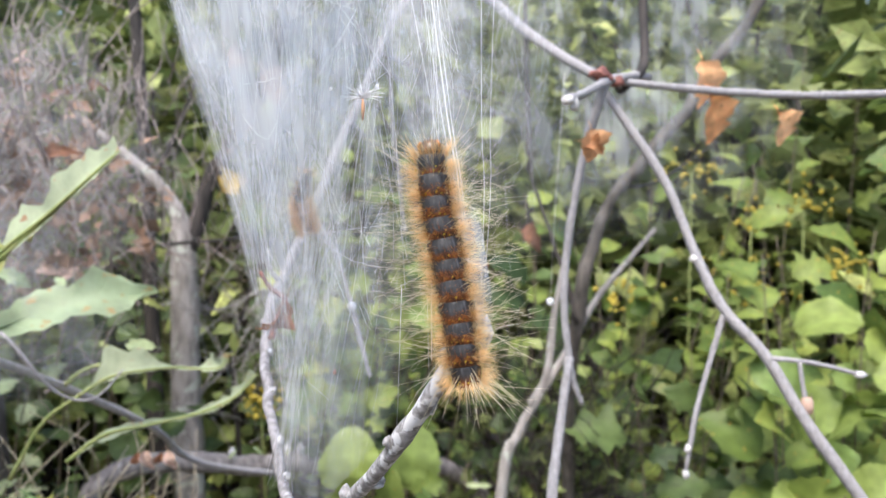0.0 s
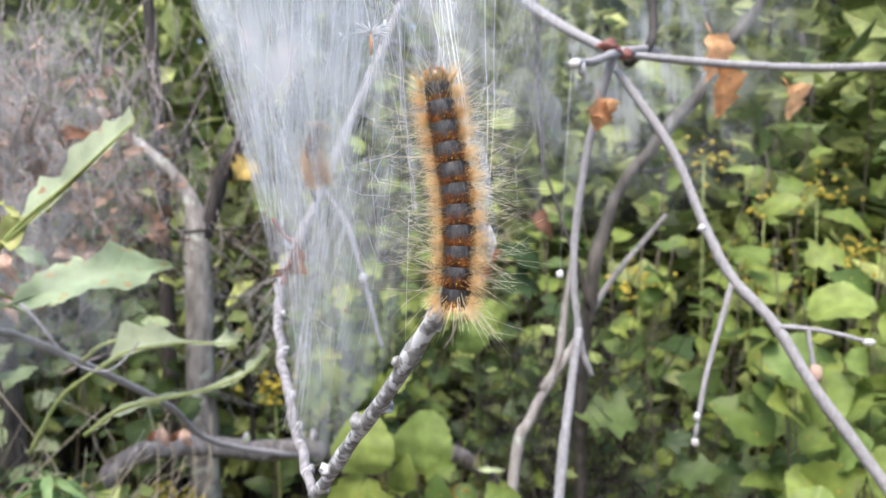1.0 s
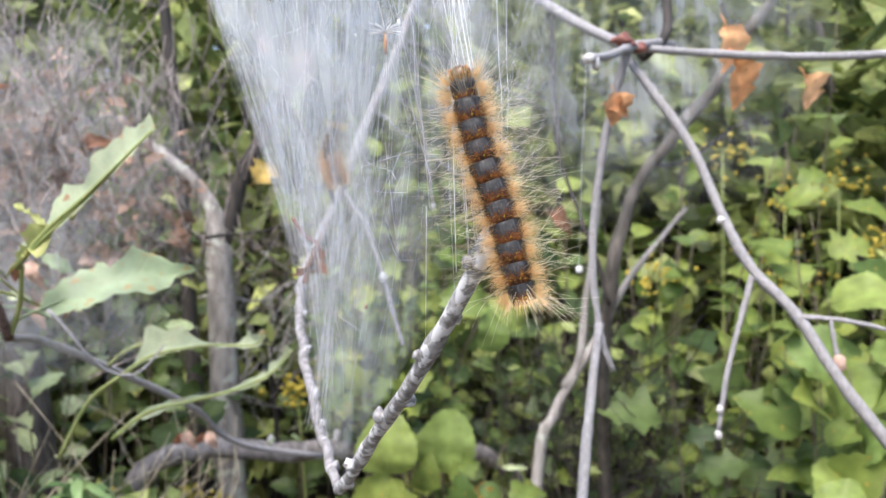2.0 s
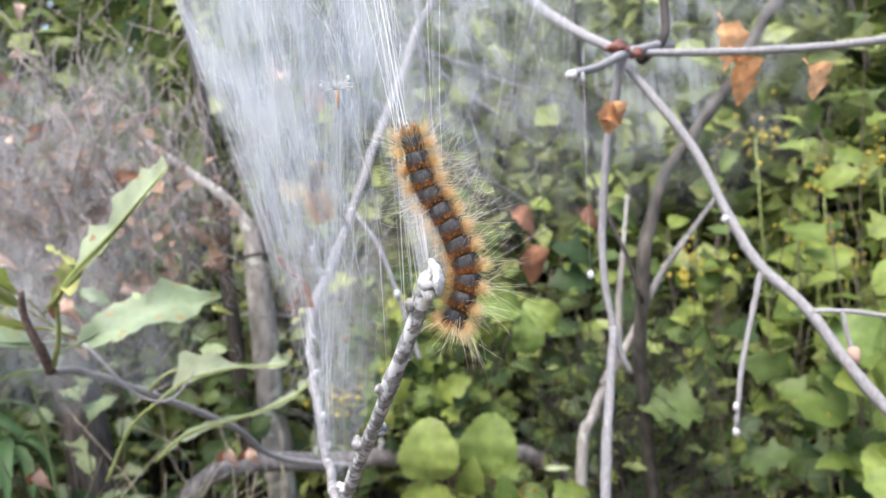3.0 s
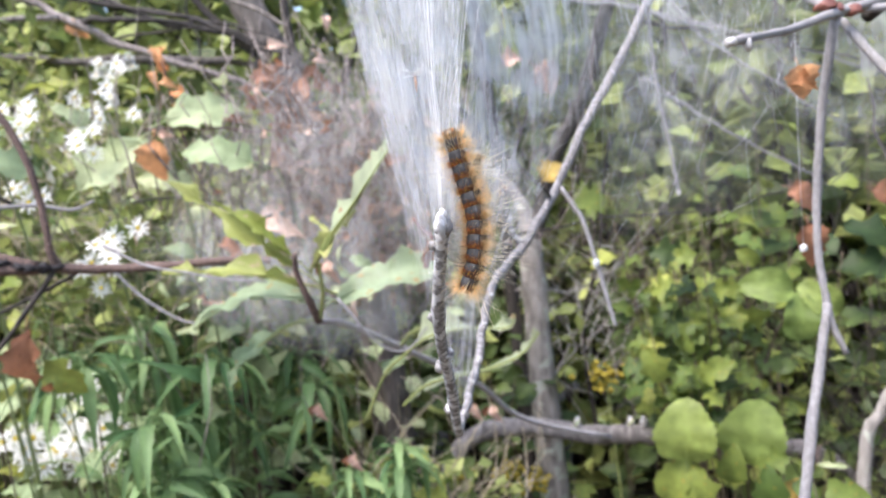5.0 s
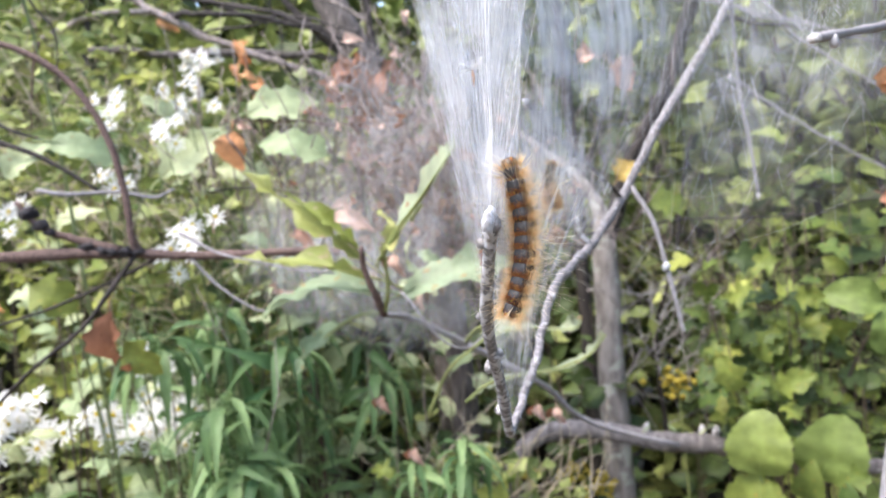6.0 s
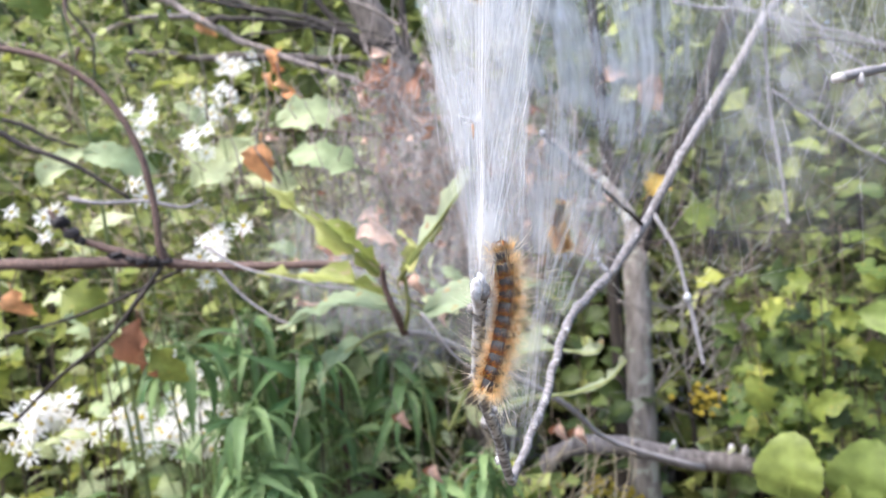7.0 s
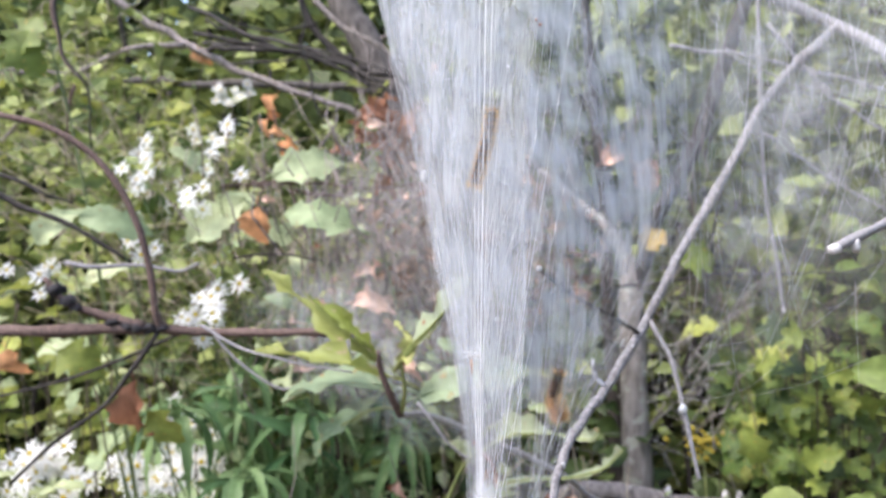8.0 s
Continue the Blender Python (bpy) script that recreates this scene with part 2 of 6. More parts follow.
MAT = {
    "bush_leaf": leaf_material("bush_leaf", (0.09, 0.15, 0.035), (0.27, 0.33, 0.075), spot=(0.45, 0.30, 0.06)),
    # brightened copy of bush_leaf: sunlight put into the yellow-green; also yellowing leaves
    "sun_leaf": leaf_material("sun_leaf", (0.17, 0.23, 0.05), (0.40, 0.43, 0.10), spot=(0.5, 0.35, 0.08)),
    # darkened copy of bush_leaf: the thicket's inner shade is put into the colour
    "shade_dark_leaf": leaf_material("shade_dark_leaf", (0.035, 0.065, 0.022), (0.13, 0.185, 0.055), spot=(0.3, 0.25, 0.06), spots=0.7),
    "round_leaf": leaf_material("round_leaf", (0.17, 0.25, 0.07), (0.27, 0.335, 0.085), spot=(0.45, 0.42, 0.12), spots=0.7),
    "herb_leaf": leaf_material("herb_leaf", (0.06, 0.14, 0.05), (0.28, 0.41, 0.17), spots=0.75),
    "pale_leaf": leaf_material("pale_leaf", (0.31, 0.41, 0.22), (0.54, 0.59, 0.34), spot=(0.40, 0.26, 0.12), spots=0.66),
    "eaten_leaf": leaf_material("eaten_leaf", (0.23, 0.32, 0.19), (0.37, 0.45, 0.28), spot=(0.40, 0.28, 0.12), spots=0.62),
    "sprig_leaf": leaf_material("sprig_leaf", (0.24, 0.29, 0.06), (0.42, 0.44, 0.16), spot=(0.50, 0.40, 0.26), spots=0.6),
    "chewed": leaf_material("chewed_leaf", (0.36, 0.43, 0.27), (0.50, 0.55, 0.38), spot=(0.45, 0.27, 0.16), island=True, spots=0.62),
    "orange_leaf": leaf_material("orange_leaf", (0.52, 0.22, 0.09), (0.70, 0.39, 0.20), spot=(0.30, 0.12, 0.05), rough=0.7),
    "brown_leaf": leaf_material("brown_leaf", (0.22, 0.10, 0.055), (0.42, 0.20, 0.12), spot=(0.12, 0.06, 0.04), rough=0.75),
    "pink_leaf": leaf_material("pink_leaf", (0.62, 0.40, 0.31), (0.72, 0.52, 0.42), spot=(0.35, 0.2, 0.14), rough=0.75),
    "salmon_leaf": leaf_material("salmon_leaf", (0.84, 0.40, 0.17), (0.95, 0.56, 0.30), spot=(0.5, 0.25, 0.12), rough=0.7, translucent=0.5),
    "gold_leaf": leaf_material("gold_leaf", (0.42, 0.28, 0.07), (0.54, 0.39, 0.12), spot=(0.5, 0.25, 0.06), rough=0.6),
    "far_leaf": leaf_material("far_leaf", (0.035, 0.06, 0.020), (0.29, 0.34, 0.11), island=True, translucent=0.3),
    "mid_leaf": leaf_material("mid_leaf", (0.08, 0.13, 0.035), (0.50, 0.55, 0.20), island=True, translucent=0.3),
    "litter": leaf_material("litter", (0.18, 0.10, 0.06), (0.34, 0.22, 0.15), island=True, translucent=0.1, rough=0.85),
    "twig": bark_material("twig_bark", (0.13, 0.123, 0.12), (0.38, 0.37, 0.372), 620.0, (1, 1, 1), lichen=(0.56, 0.56, 0.57), patch=0.50),
    "fork": bark_material("fork_bark", (0.13, 0.12, 0.12), (0.32, 0.303, 0.308), 420.0, (1, 1, 0.6), lichen=(0.40, 0.385, 0.395), patch=0.62),
    "branch": bark_material("branch_bark", (0.22, 0.21, 0.213), (0.33, 0.316, 0.323), 500.0, (1, 1, 0.5)),
    "nest_twig": bark_material("nest_twig_bark", (0.14, 0.115, 0.105), (0.40, 0.34, 0.32), 200.0),
    "brown_bark": bark_material("brown_bark", (0.05, 0.033, 0.028), (0.19, 0.125, 0.105), 500.0, (1, 1, 0.8)),
    "grey_bark": bark_material("grey_bark", (0.15, 0.135, 0.125), (0.38, 0.35, 0.33), 90.0, lichen=(0.40, 0.41, 0.36)),
    "hook_bark": bark_material("hook_bark", (0.09, 0.08, 0.077), (0.27, 0.245, 0.24), 130.0, lichen=(0.36, 0.34, 0.33), patch=0.62),
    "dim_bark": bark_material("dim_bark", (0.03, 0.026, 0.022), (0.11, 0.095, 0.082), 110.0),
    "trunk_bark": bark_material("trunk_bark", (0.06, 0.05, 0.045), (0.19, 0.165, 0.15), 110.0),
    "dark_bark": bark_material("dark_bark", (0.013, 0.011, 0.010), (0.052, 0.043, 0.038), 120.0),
    "dry_stalk": plain_material("dry_stalk", (0.22, 0.18, 0.12), (0.55, 0.48, 0.36), 60.0, 0.8),
    "woody_stem": plain_material("woody_stem", (0.07, 0.055, 0.04), (0.16, 0.13, 0.09), 200.0, 0.8),
    "rust_hair": plain_material("dark_rust_bristle", (0.15, 0.042, 0.008), (0.60, 0.22, 0.035), 800.0, 0.5, 0.3),
    "bud": plain_material("bud_scale", (0.40, 0.38, 0.375), (0.66, 0.64, 0.63), 900.0, 0.7),
    "cap": bark_material("silk_matted_bud", (0.34, 0.325, 0.325), (0.66, 0.655, 0.66), 900.0, (1, 1, 0.6), lichen=(0.78, 0.78, 0.80), patch=0.54),
    "herb_stem": plain_material("herb_stem", (0.09, 0.13, 0.05), (0.16, 0.20, 0.08), 200.0),
    "stem": plain_material("green_stem", (0.18, 0.24, 0.07), (0.30, 0.32, 0.12), 200.0),
    "red_stem": plain_material("dry_red_stem", (0.11, 0.04, 0.032), (0.27, 0.10, 0.075), 500.0),
    "silk": plain_material("silk", (0.82, 0.83, 0.85), (0.88, 0.88, 0.89), 500.0, 0.4, 0.4),
    "petal": plain_material("white_petal", (0.80, 0.80, 0.77), (0.90, 0.90, 0.88), 200.0, 0.6, 0.3),
    "yellow": plain_material("yellow_floret", (0.56, 0.42, 0.03), (0.72, 0.58, 0.08), 300.0, 0.7, 0.2),
    "fluff": plain_material("pale_golden_fluff", (0.98, 0.68, 0.34), (1.0, 0.84, 0.58), 800.0, 0.5, 0.5),
    "plume": plain_material("goldenrod_floret", (0.36, 0.28, 0.03), (0.54, 0.43, 0.07), 300.0, 0.8, 0.2),
    "hair": plain_material("golden_hair", (0.98, 0.66, 0.28), (0.99, 0.83, 0.52), 800.0, 0.5, 0.4),
    "pale_hair": plain_material("pale_hair", (0.72, 0.64, 0.44), (0.86, 0.80, 0.64), 800.0, 0.4, 0.4),
    "body": caterpillar_material("caterpillar_skin"),
    "gall": plain_material("black_knot", (0.008, 0.008, 0.010), (0.05, 0.045, 0.05), 400.0, 0.9),
    "black_hair": plain_material("black_hair", (0.015, 0.012, 0.010), (0.05, 0.035, 0.02), 800.0, 0.4),
    "head": plain_material("dark_head", (0.02, 0.014, 0.010), (0.12, 0.06, 0.025), 900.0, 0.35),
    "sheet": silk_sheet_material("silk_gauze", 0.05, 0.46, (1, 1, 0.06), 190.0),
    "curtain": silk_sheet_material("silk_curtain", 0.04, 0.78, (1, 1, 0.05), 170.0),
    "nest_sheet": silk_sheet_material("nest_gauze", 0.03, 0.21, (1, 1, 0.3), 120.0),
    "thin_sheet": silk_sheet_material("thin_silk_gauze", 0.04, 0.43, (1, 1, 0.12), 110.0),
}


# ---- building helpers ----
def mesh_from(name, verts, faces, mat, smooth=True):
    me = bpy.data.meshes.new(name)
    me.from_pydata([tuple(v) for v in verts], [], faces)
    me.materials.append(mat)
    if smooth:
        me.polygons.foreach_set("use_smooth", [True] * len(me.polygons))
    me.update()
    return me


def thing(name, label, category, group="", kind="", at=(0, 0, 0)):
    ob = new(name)
    ob.location = at
    ob.empty_display_size = 0.01
    return tagged(ob, label, category, group, kind)


def child(name, me, parent, label="", kind="", m=None):
    ob = new(name, me)
    ob.parent = parent
    if m is not None:
        ob.matrix_basis = m
    return tagged(ob, label, "", "", kind)


def curve_points(pts, n):
    """n points on a smooth curve through pts, spaced evenly by part."""
    p = [Vector(q) for q in pts]
    p = [p[0] * 2 - p[1]] + p + [p[-1] * 2 - p[-2]]
    out = []
    for i in range(n):
        u = i / (n - 1) * (len(pts) - 1)
        k = min(int(u), len(pts) - 2)
        f = u - k
        a, b, c, d = p[k:k + 4]
        out.append(0.5 * ((2 * b) + (c - a) * f + (2 * a - 5 * b + 4 * c - d) * f * f + (3 * b - a - 3 * c + d) * f ** 3))
    return out


def tube_data(pts, radii, sides=7, rough=0.0, seed=0):
    """Verts and faces of a tapered closed tube along pts."""
    verts, faces = [], []
    n = len(pts)
    ref = Vector((0.31, 0.87, 0.38))
    for i, p in enumerate(pts):
        d = (pts[min(i + 1, n - 1)] - pts[max(i - 1, 0)]).normalized()
        a = d.cross(ref).normalized()
        b = d.cross(a)
        r = radii[0] + (radii[-1] - radii[0]) * i / (n - 1) if len(radii) == 2 else radii[i]
        for k in range(sides):
            w = 2 * math.pi * k / sides
            s = 1 + rough * noise.noise(Vector((p.x * 190 + seed, p.y * 190 + k * 0.7, p.z * 190)))
            verts.append(p + (a * math.cos(w) + b * math.sin(w)) * r * s)
    for i in range(n - 1):
        for k in range(sides):
            j = (k + 1) % sides
            faces.append((i * sides + k, i * sides + j, (i + 1) * sides + j, (i + 1) * sides + k))
    faces.append(tuple(range(sides))[::-1])
    faces.append(tuple((n - 1) * sides + k for k in range(sides)))
    return verts, faces


def tube(name, pts, radii, mat, parent, steps=24, sides=8, rough=0.25, label="", bow=0.0):
    c = curve_points(pts, steps)
    if bow:
        for i, p in enumerate(c):
            c[i] = p + Vector((noise.noise(p * 23), noise.noise(p * 23 + Vector((7, 1, 3))), noise.noise(p * 23 + Vector((2, 9, 5))))) * bow
    v, f = tube_data(c, radii, sides, rough, len(name))
    return child(name, mesh_from(name, v, f, mat), parent, label)


def merged(name, pieces, mat, parent, label="", kind="", smooth=True):
    verts, faces = [], []
    for v, f in pieces:
        k = len(verts)
        verts.extend(v)
        faces.extend(tuple(i + k for i in q) for q in f)
    return child(name, mesh_from(name, verts, faces, mat, smooth), parent, label, kind)


def knob(name, at, radius, mat, parent, stretch=(1, 1, 1), seed=0, label="", bumpy=0.35):
    """A lumpy rounded bud, scar or silk pad."""
    bm = bmesh.new()
    bmesh.ops.create_icosphere(bm, subdivisions=2, radius=1)
    for v in bm.verts:
        s = 1 + bumpy * noise.noise(v.co * 1.7 + Vector((seed, 0, 0)))
        v.co = Vector((v.co.x * stretch[0], v.co.y * stretch[1], v.co.z * stretch[2])) * radius * s + Vector(at)
    me = bpy.data.meshes.new(name)
    bm.to_mesh(me)
    bm.free()
    me.materials.append(mat)
    me.polygons.foreach_set("use_smooth", [True] * len(me.polygons))
    return child(name, me, parent, label)


# ---- leaves ----
def leaf_shape(kind, rng):
    """Half-width along the blade, 0 at stalk, 1 at tip."""
    def width(u):
        if kind == "round":
            return 0.50 * math.sin(math.pi * u ** 0.80) ** 0.48
        if kind == "ovate":
            return 0.34 * math.sin(math.pi * u ** 0.75) ** 0.8
        if kind == "lance":
            return 0.092 * math.sin(math.pi * u ** 0.7) ** 0.9
        if kind == "lobed":
            return 0.44 * math.sin(math.pi * u ** 0.8) ** 0.7 * (0.80 + 0.24 * math.cos(u * 17.0 + rng) + 0.10 * math.cos(u * 41.0 + rng * 3))
        if kind == "jagged":
            return max(0.03, 0.50 * math.sin(math.pi * u ** 0.85) ** 0.6 * (0.76 + 0.28 * math.cos(u * 15.0 + rng) + 0.14 * math.cos(u * 37.0 + rng * 3)))
        if kind == "ragged":
            return max(0.02, 0.30 * math.sin(math.pi * u ** 0.7) ** 0.7 * (0.85 + 0.55 * noise.noise(Vector((u * 5 + rng * 2.1, rng, 0)))))
        if kind == "eaten":
            return max(0.015, 0.22 * math.sin(math.pi * u ** 0.8) ** 0.6 * (0.52 + 1.0 * noise.noise(Vector((u * 12 + rng * 3.1, rng, 0)))))
        return 0.30 * math.sin(math.pi * u ** 0.8) ** 0.7
    return width


def leaf_mesh(name, kind, mat, rng, curl=0.15, fold=0.25, wave=0.04, steps=11):
    """A leaf one unit long along y, facing z: two half blades with a sunken rib, a wavy toothed edge and a stalk."""
    width = leaf_shape(kind, rng)
    verts, faces = [], []
    for i in range(steps):
        u = i / (steps - 1)
        z0 = -curl * (u - 0.25) ** 2 * 2
        for k, q in enumerate((-1, -0.5, 0, 0.5, 1)):
            side = 1 if q > 0 else -1
            w = width(u) * (1 + (0.9 if kind == "eaten" else 0.07 if kind == "round" else 0.30) * noise.noise(Vector((u * 6, side * 3 + rng, rng * 2.3)))) * abs(q)
            if abs(q) == 1:
                w *= 1 + (0.10 if i % 2 else -0.06) * (0.4 if kind == "round" else 1.0)
            z = z0 + fold * w + wave * abs(q) * noise.noise(Vector((u * 5, q * 2, rng + 4)))
            verts.append(Vector((side * w, u + 0.10 * w, z)))
    for i in range(steps - 1):
        for k in range(4):
            a = i * 5 + k
            faces.append((a, a + 1, a + 6, a + 5))
    k0 = len(verts)
    v, f = tube_data([Vector((0, -0.28, -0.06)), Vector((0, -0.1, 0.0)), Vector((0, 0.3, -0.005 + curl * -0.005))], (0.014, 0.008), 4)
    verts += v
    faces += [tuple(i + k0 for i in q) for q in f]
    return mesh_from(name, verts, faces, mat)


def leaf_matrix(base, tip, face, size=None, width=1.0):
    base, tip = Vector(base), Vector(tip)
    y = (tip - base)
    length = size or y.length
    y = y.normalized()
    x = y.cross(Vector(face)).normalized()
    z = x.cross(y)
    m = Matrix((x * length * width, y * length, z * length)).transposed().to_4x4()
    m.translation = base
    return m


LEAVES = {}
for key, kind, mat, count, opts in (
        ("bush", "lobed", "bush_leaf", 5, dict(curl=0.25, fold=0.2, wave=0.08)),
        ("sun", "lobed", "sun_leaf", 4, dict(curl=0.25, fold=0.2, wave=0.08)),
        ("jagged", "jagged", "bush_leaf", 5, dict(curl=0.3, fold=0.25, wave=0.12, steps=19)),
        ("jagged_lit", "jagged", "sun_leaf", 4, dict(curl=0.3, fold=0.25, wave=0.12, steps=19)),
        ("jagged_shade_dark", "jagged", "shade_dark_leaf", 4, dict(curl=0.3, fold=0.25, wave=0.12, steps=19)),
        ("shade_dark", "ovate", "shade_dark_leaf", 4, dict(curl=0.25, fold=0.25, wave=0.06)),
        ("shade_dark_lobed", "lobed", "shade_dark_leaf", 4, dict(curl=0.25, fold=0.2, wave=0.08)),
        ("bush_ovate", "ovate", "bush_leaf", 4, dict(curl=0.25, fold=0.25, wave=0.06)),
        ("round", "round", "round_leaf", 4, dict(curl=0.35, fold=0.22, wave=0.12, steps=19)),
        ("herb", "lance", "herb_leaf", 5, dict(curl=0.7, fold=0.35, wave=0.03)),
        ("pale", "ragged", "pale_leaf", 5, dict(curl=0.3, fold=0.25, wave=0.10, steps=15)),
        ("sprig", "eaten", "sprig_leaf", 5, dict(curl=0.15, fold=0.3, wave=0.08, steps=17)),
        ("grey_eaten", "ragged", "eaten_leaf", 4, dict(curl=0.3, fold=0.3, wave=0.12, steps=17)),
        ("orange", "ovate", "orange_leaf", 3, dict(curl=0.7, fold=0.8, wave=0.3)),
        ("brown", "ovate", "brown_leaf", 3, dict(curl=0.8, fold=0.8, wave=0.35)),
        ("salmon", "ovate", "salmon_leaf", 3, dict(curl=0.6, fold=0.6, wave=0.3)),
        ("gold", "lobed", "gold_leaf", 3, dict(curl=0.4, fold=0.4, wave=0.2)),
        ("pink", "ovate", "pink_leaf", 2, dict(curl=0.6, fold=0.7, wave=0.3))):
    LEAVES[key] = [leaf_mesh(key + "_leaf", kind, MAT[mat], i * 1.37 + 0.4, **opts) for i in range(count)]

rnd = random.Random(7)


def add_leaf(parent, key, base, tip, face=(0, -0.7, 0.7), width=1.0, name="leaf"):
    return child(name, rnd.choice(LEAVES[key]), parent, m=leaf_matrix(base, tip, face, width=width))


def blade(parent, mat, pts, face, left, right, seed, name="leaf", ragged=0.35, teeth=9.0, steps=34):
    """A chewed leaf along a bent rib: half blades of the widths left and right at its fifths, torn along their edges, and the rib itself."""
    c = curve_points(pts, steps)
    f = Vector(face)
    verts, faces = [], []
    for i, p in enumerate(c):
        u = i / (steps - 1)
        d = (c[min(i + 1, steps - 1)] - c[max(i - 1, 0)]).normalized()
        x = d.cross(f).normalized()
        z = x.cross(d)
        for k, q in enumerate((-1, -0.5, 0, 0.5, 1)):
            table = left if q < 0 else right
            j = min(int(u * (len(table) - 1)), len(table) - 2)
            w = table[j] + (table[j + 1] - table[j]) * (u * (len(table) - 1) - j)
            torn = 1 + ragged * (noise.noise(Vector((u * teeth, seed, q * 0.2))) + 0.6 * noise.noise(Vector((u * teeth * 3.1, seed + 5, q * 0.2)))) * 1.6
            w *= max(0.05, torn) if abs(q) == 1 else 1
            if abs(q) < 1:
                w *= min(1.0, max(0.05, torn))
            lift = 0.25 * w * abs(q) + 0.12 * w * noise.noise(Vector((u * 6, q * 2, seed)))
            verts.append(p + x * (w * q) + z * lift)
    for i in range(steps - 1):
        for k in range(4):
            a = i * 5 + k
            faces.append((a, a + 1, a + 6, a + 5))
    ob = child(name, mesh_from(name, verts, faces, mat), parent)
    size = (c[-1] - c[0]).length
    v, q = tube_data([p + Vector((0, -0.0003, 0)) for p in c], (size * 0.011, size * 0.004), 5)
    child("rib", mesh_from("rib", v, q, MAT["stem"]), ob, "pale yellow-green rib")
    return ob


def leafy_stem(parent, pts, key, count, size, radius, mat, droop=0.2, spread=1.0, start=0.15, facing=(0.2, -0.6, 0.7)):
    """A stem with leaves standing out from it along its length."""
    c = curve_points(pts, 14)
    tube("stem", pts, (radius, radius * 0.35), mat, parent, 14, 6, 0.1)
    for i in range(count):
        u = start + (1 - start) * (i + rnd.random()) / count
        k = min(int(u * 13), 12)
        p = c[k].lerp(c[k + 1], u * 13 - k)
        a = rnd.uniform(0, 2 * math.pi)
        out = Vector((math.cos(a), math.sin(a), rnd.uniform(-droop, 0.45))) * spread
        s = size * rnd.uniform(0.6, 1.2)
        d = (out + (c[k + 1] - c[k]).normalized() * 0.35).normalized()
        base = p + d * s * 0.22
        f = Vector(facing) + Vector((rnd.uniform(-0.7, 0.7), rnd.uniform(-0.6, 0.6), rnd.uniform(-0.3, 0.5)))
        add_leaf(parent, key, base, base + d * s, f, rnd.uniform(0.85, 1.15))


def leaf_cloud(n, box, size, rng, flat=0.5, fold=0.25):
    """Verts and faces of n small folded leaves strewn evenly over an ellipsoid with an uneven rim."""
    g = np.random.default_rng(rng)
    verts, faces = [], []
    for i in range(n):
        d = g.normal(size=3)
        d /= np.linalg.norm(d)
        r = g.random() ** 0.45 * (1 + 0.35 * noise.noise(Vector(d * 2.1) + Vector((rng, 0, 0))))
        c = Vector(d * r) * 1.0
        c = Vector((c.x * box[0], c.y * box[1], c.z * box[2]))
        y = Vector(g.normal(size=3) * (1, 1, 0.6)).normalized()
        z = Vector(g.normal(size=3) + (0, 0, 0.9)).normalized()
        x = y.cross(z).normalized()
        z = x.cross(y)
        s = size * g.uniform(0.6, 1.3)
        w = s * g.uniform(0.24, 0.42)
        k = len(verts)
        verts += [c, c + y * s * 0.45 + x * w + z * w * fold, c + y * s, c + y * s * 0.45 - x * w + z * w * fold, c + y * s * 0.5]
        faces += [(k, k + 1, k + 4), (k + 1, k + 2, k + 4), (k + 2, k + 3, k + 4), (k + 3, k, k + 4)]
    return verts, faces


# ---- ground ----
def ground():
    n = 60
    verts, faces = [], []
    for j in range(n + 1):
        for i in range(n + 1):
            x = (i / n - 0.5) * 2
            y = (j / n - 0.5) * 2
            x, y = 60 * x * abs(x), 60 * y * abs(y)
            verts.append(Vector((x, y, 0.10 * noise.noise(Vector((x * 0.6, y * 0.6, 0))) - 0.02)))
    for j in range(n):
        for i in range(n):
            a = j * (n + 1) + i
            faces.append((a, a + 1, a + n + 2, a + n + 1))
    soil = bark_material("forest_soil", (0.05, 0.04, 0.03), (0.16, 0.12, 0.085), 14.0, (1, 1, 1), 0.95)
    return tagged(new("ground", mesh_from("ground", verts, faces, soil)), "brown forest floor of soil and leaf litter", "ground", kind="structure")


ground()


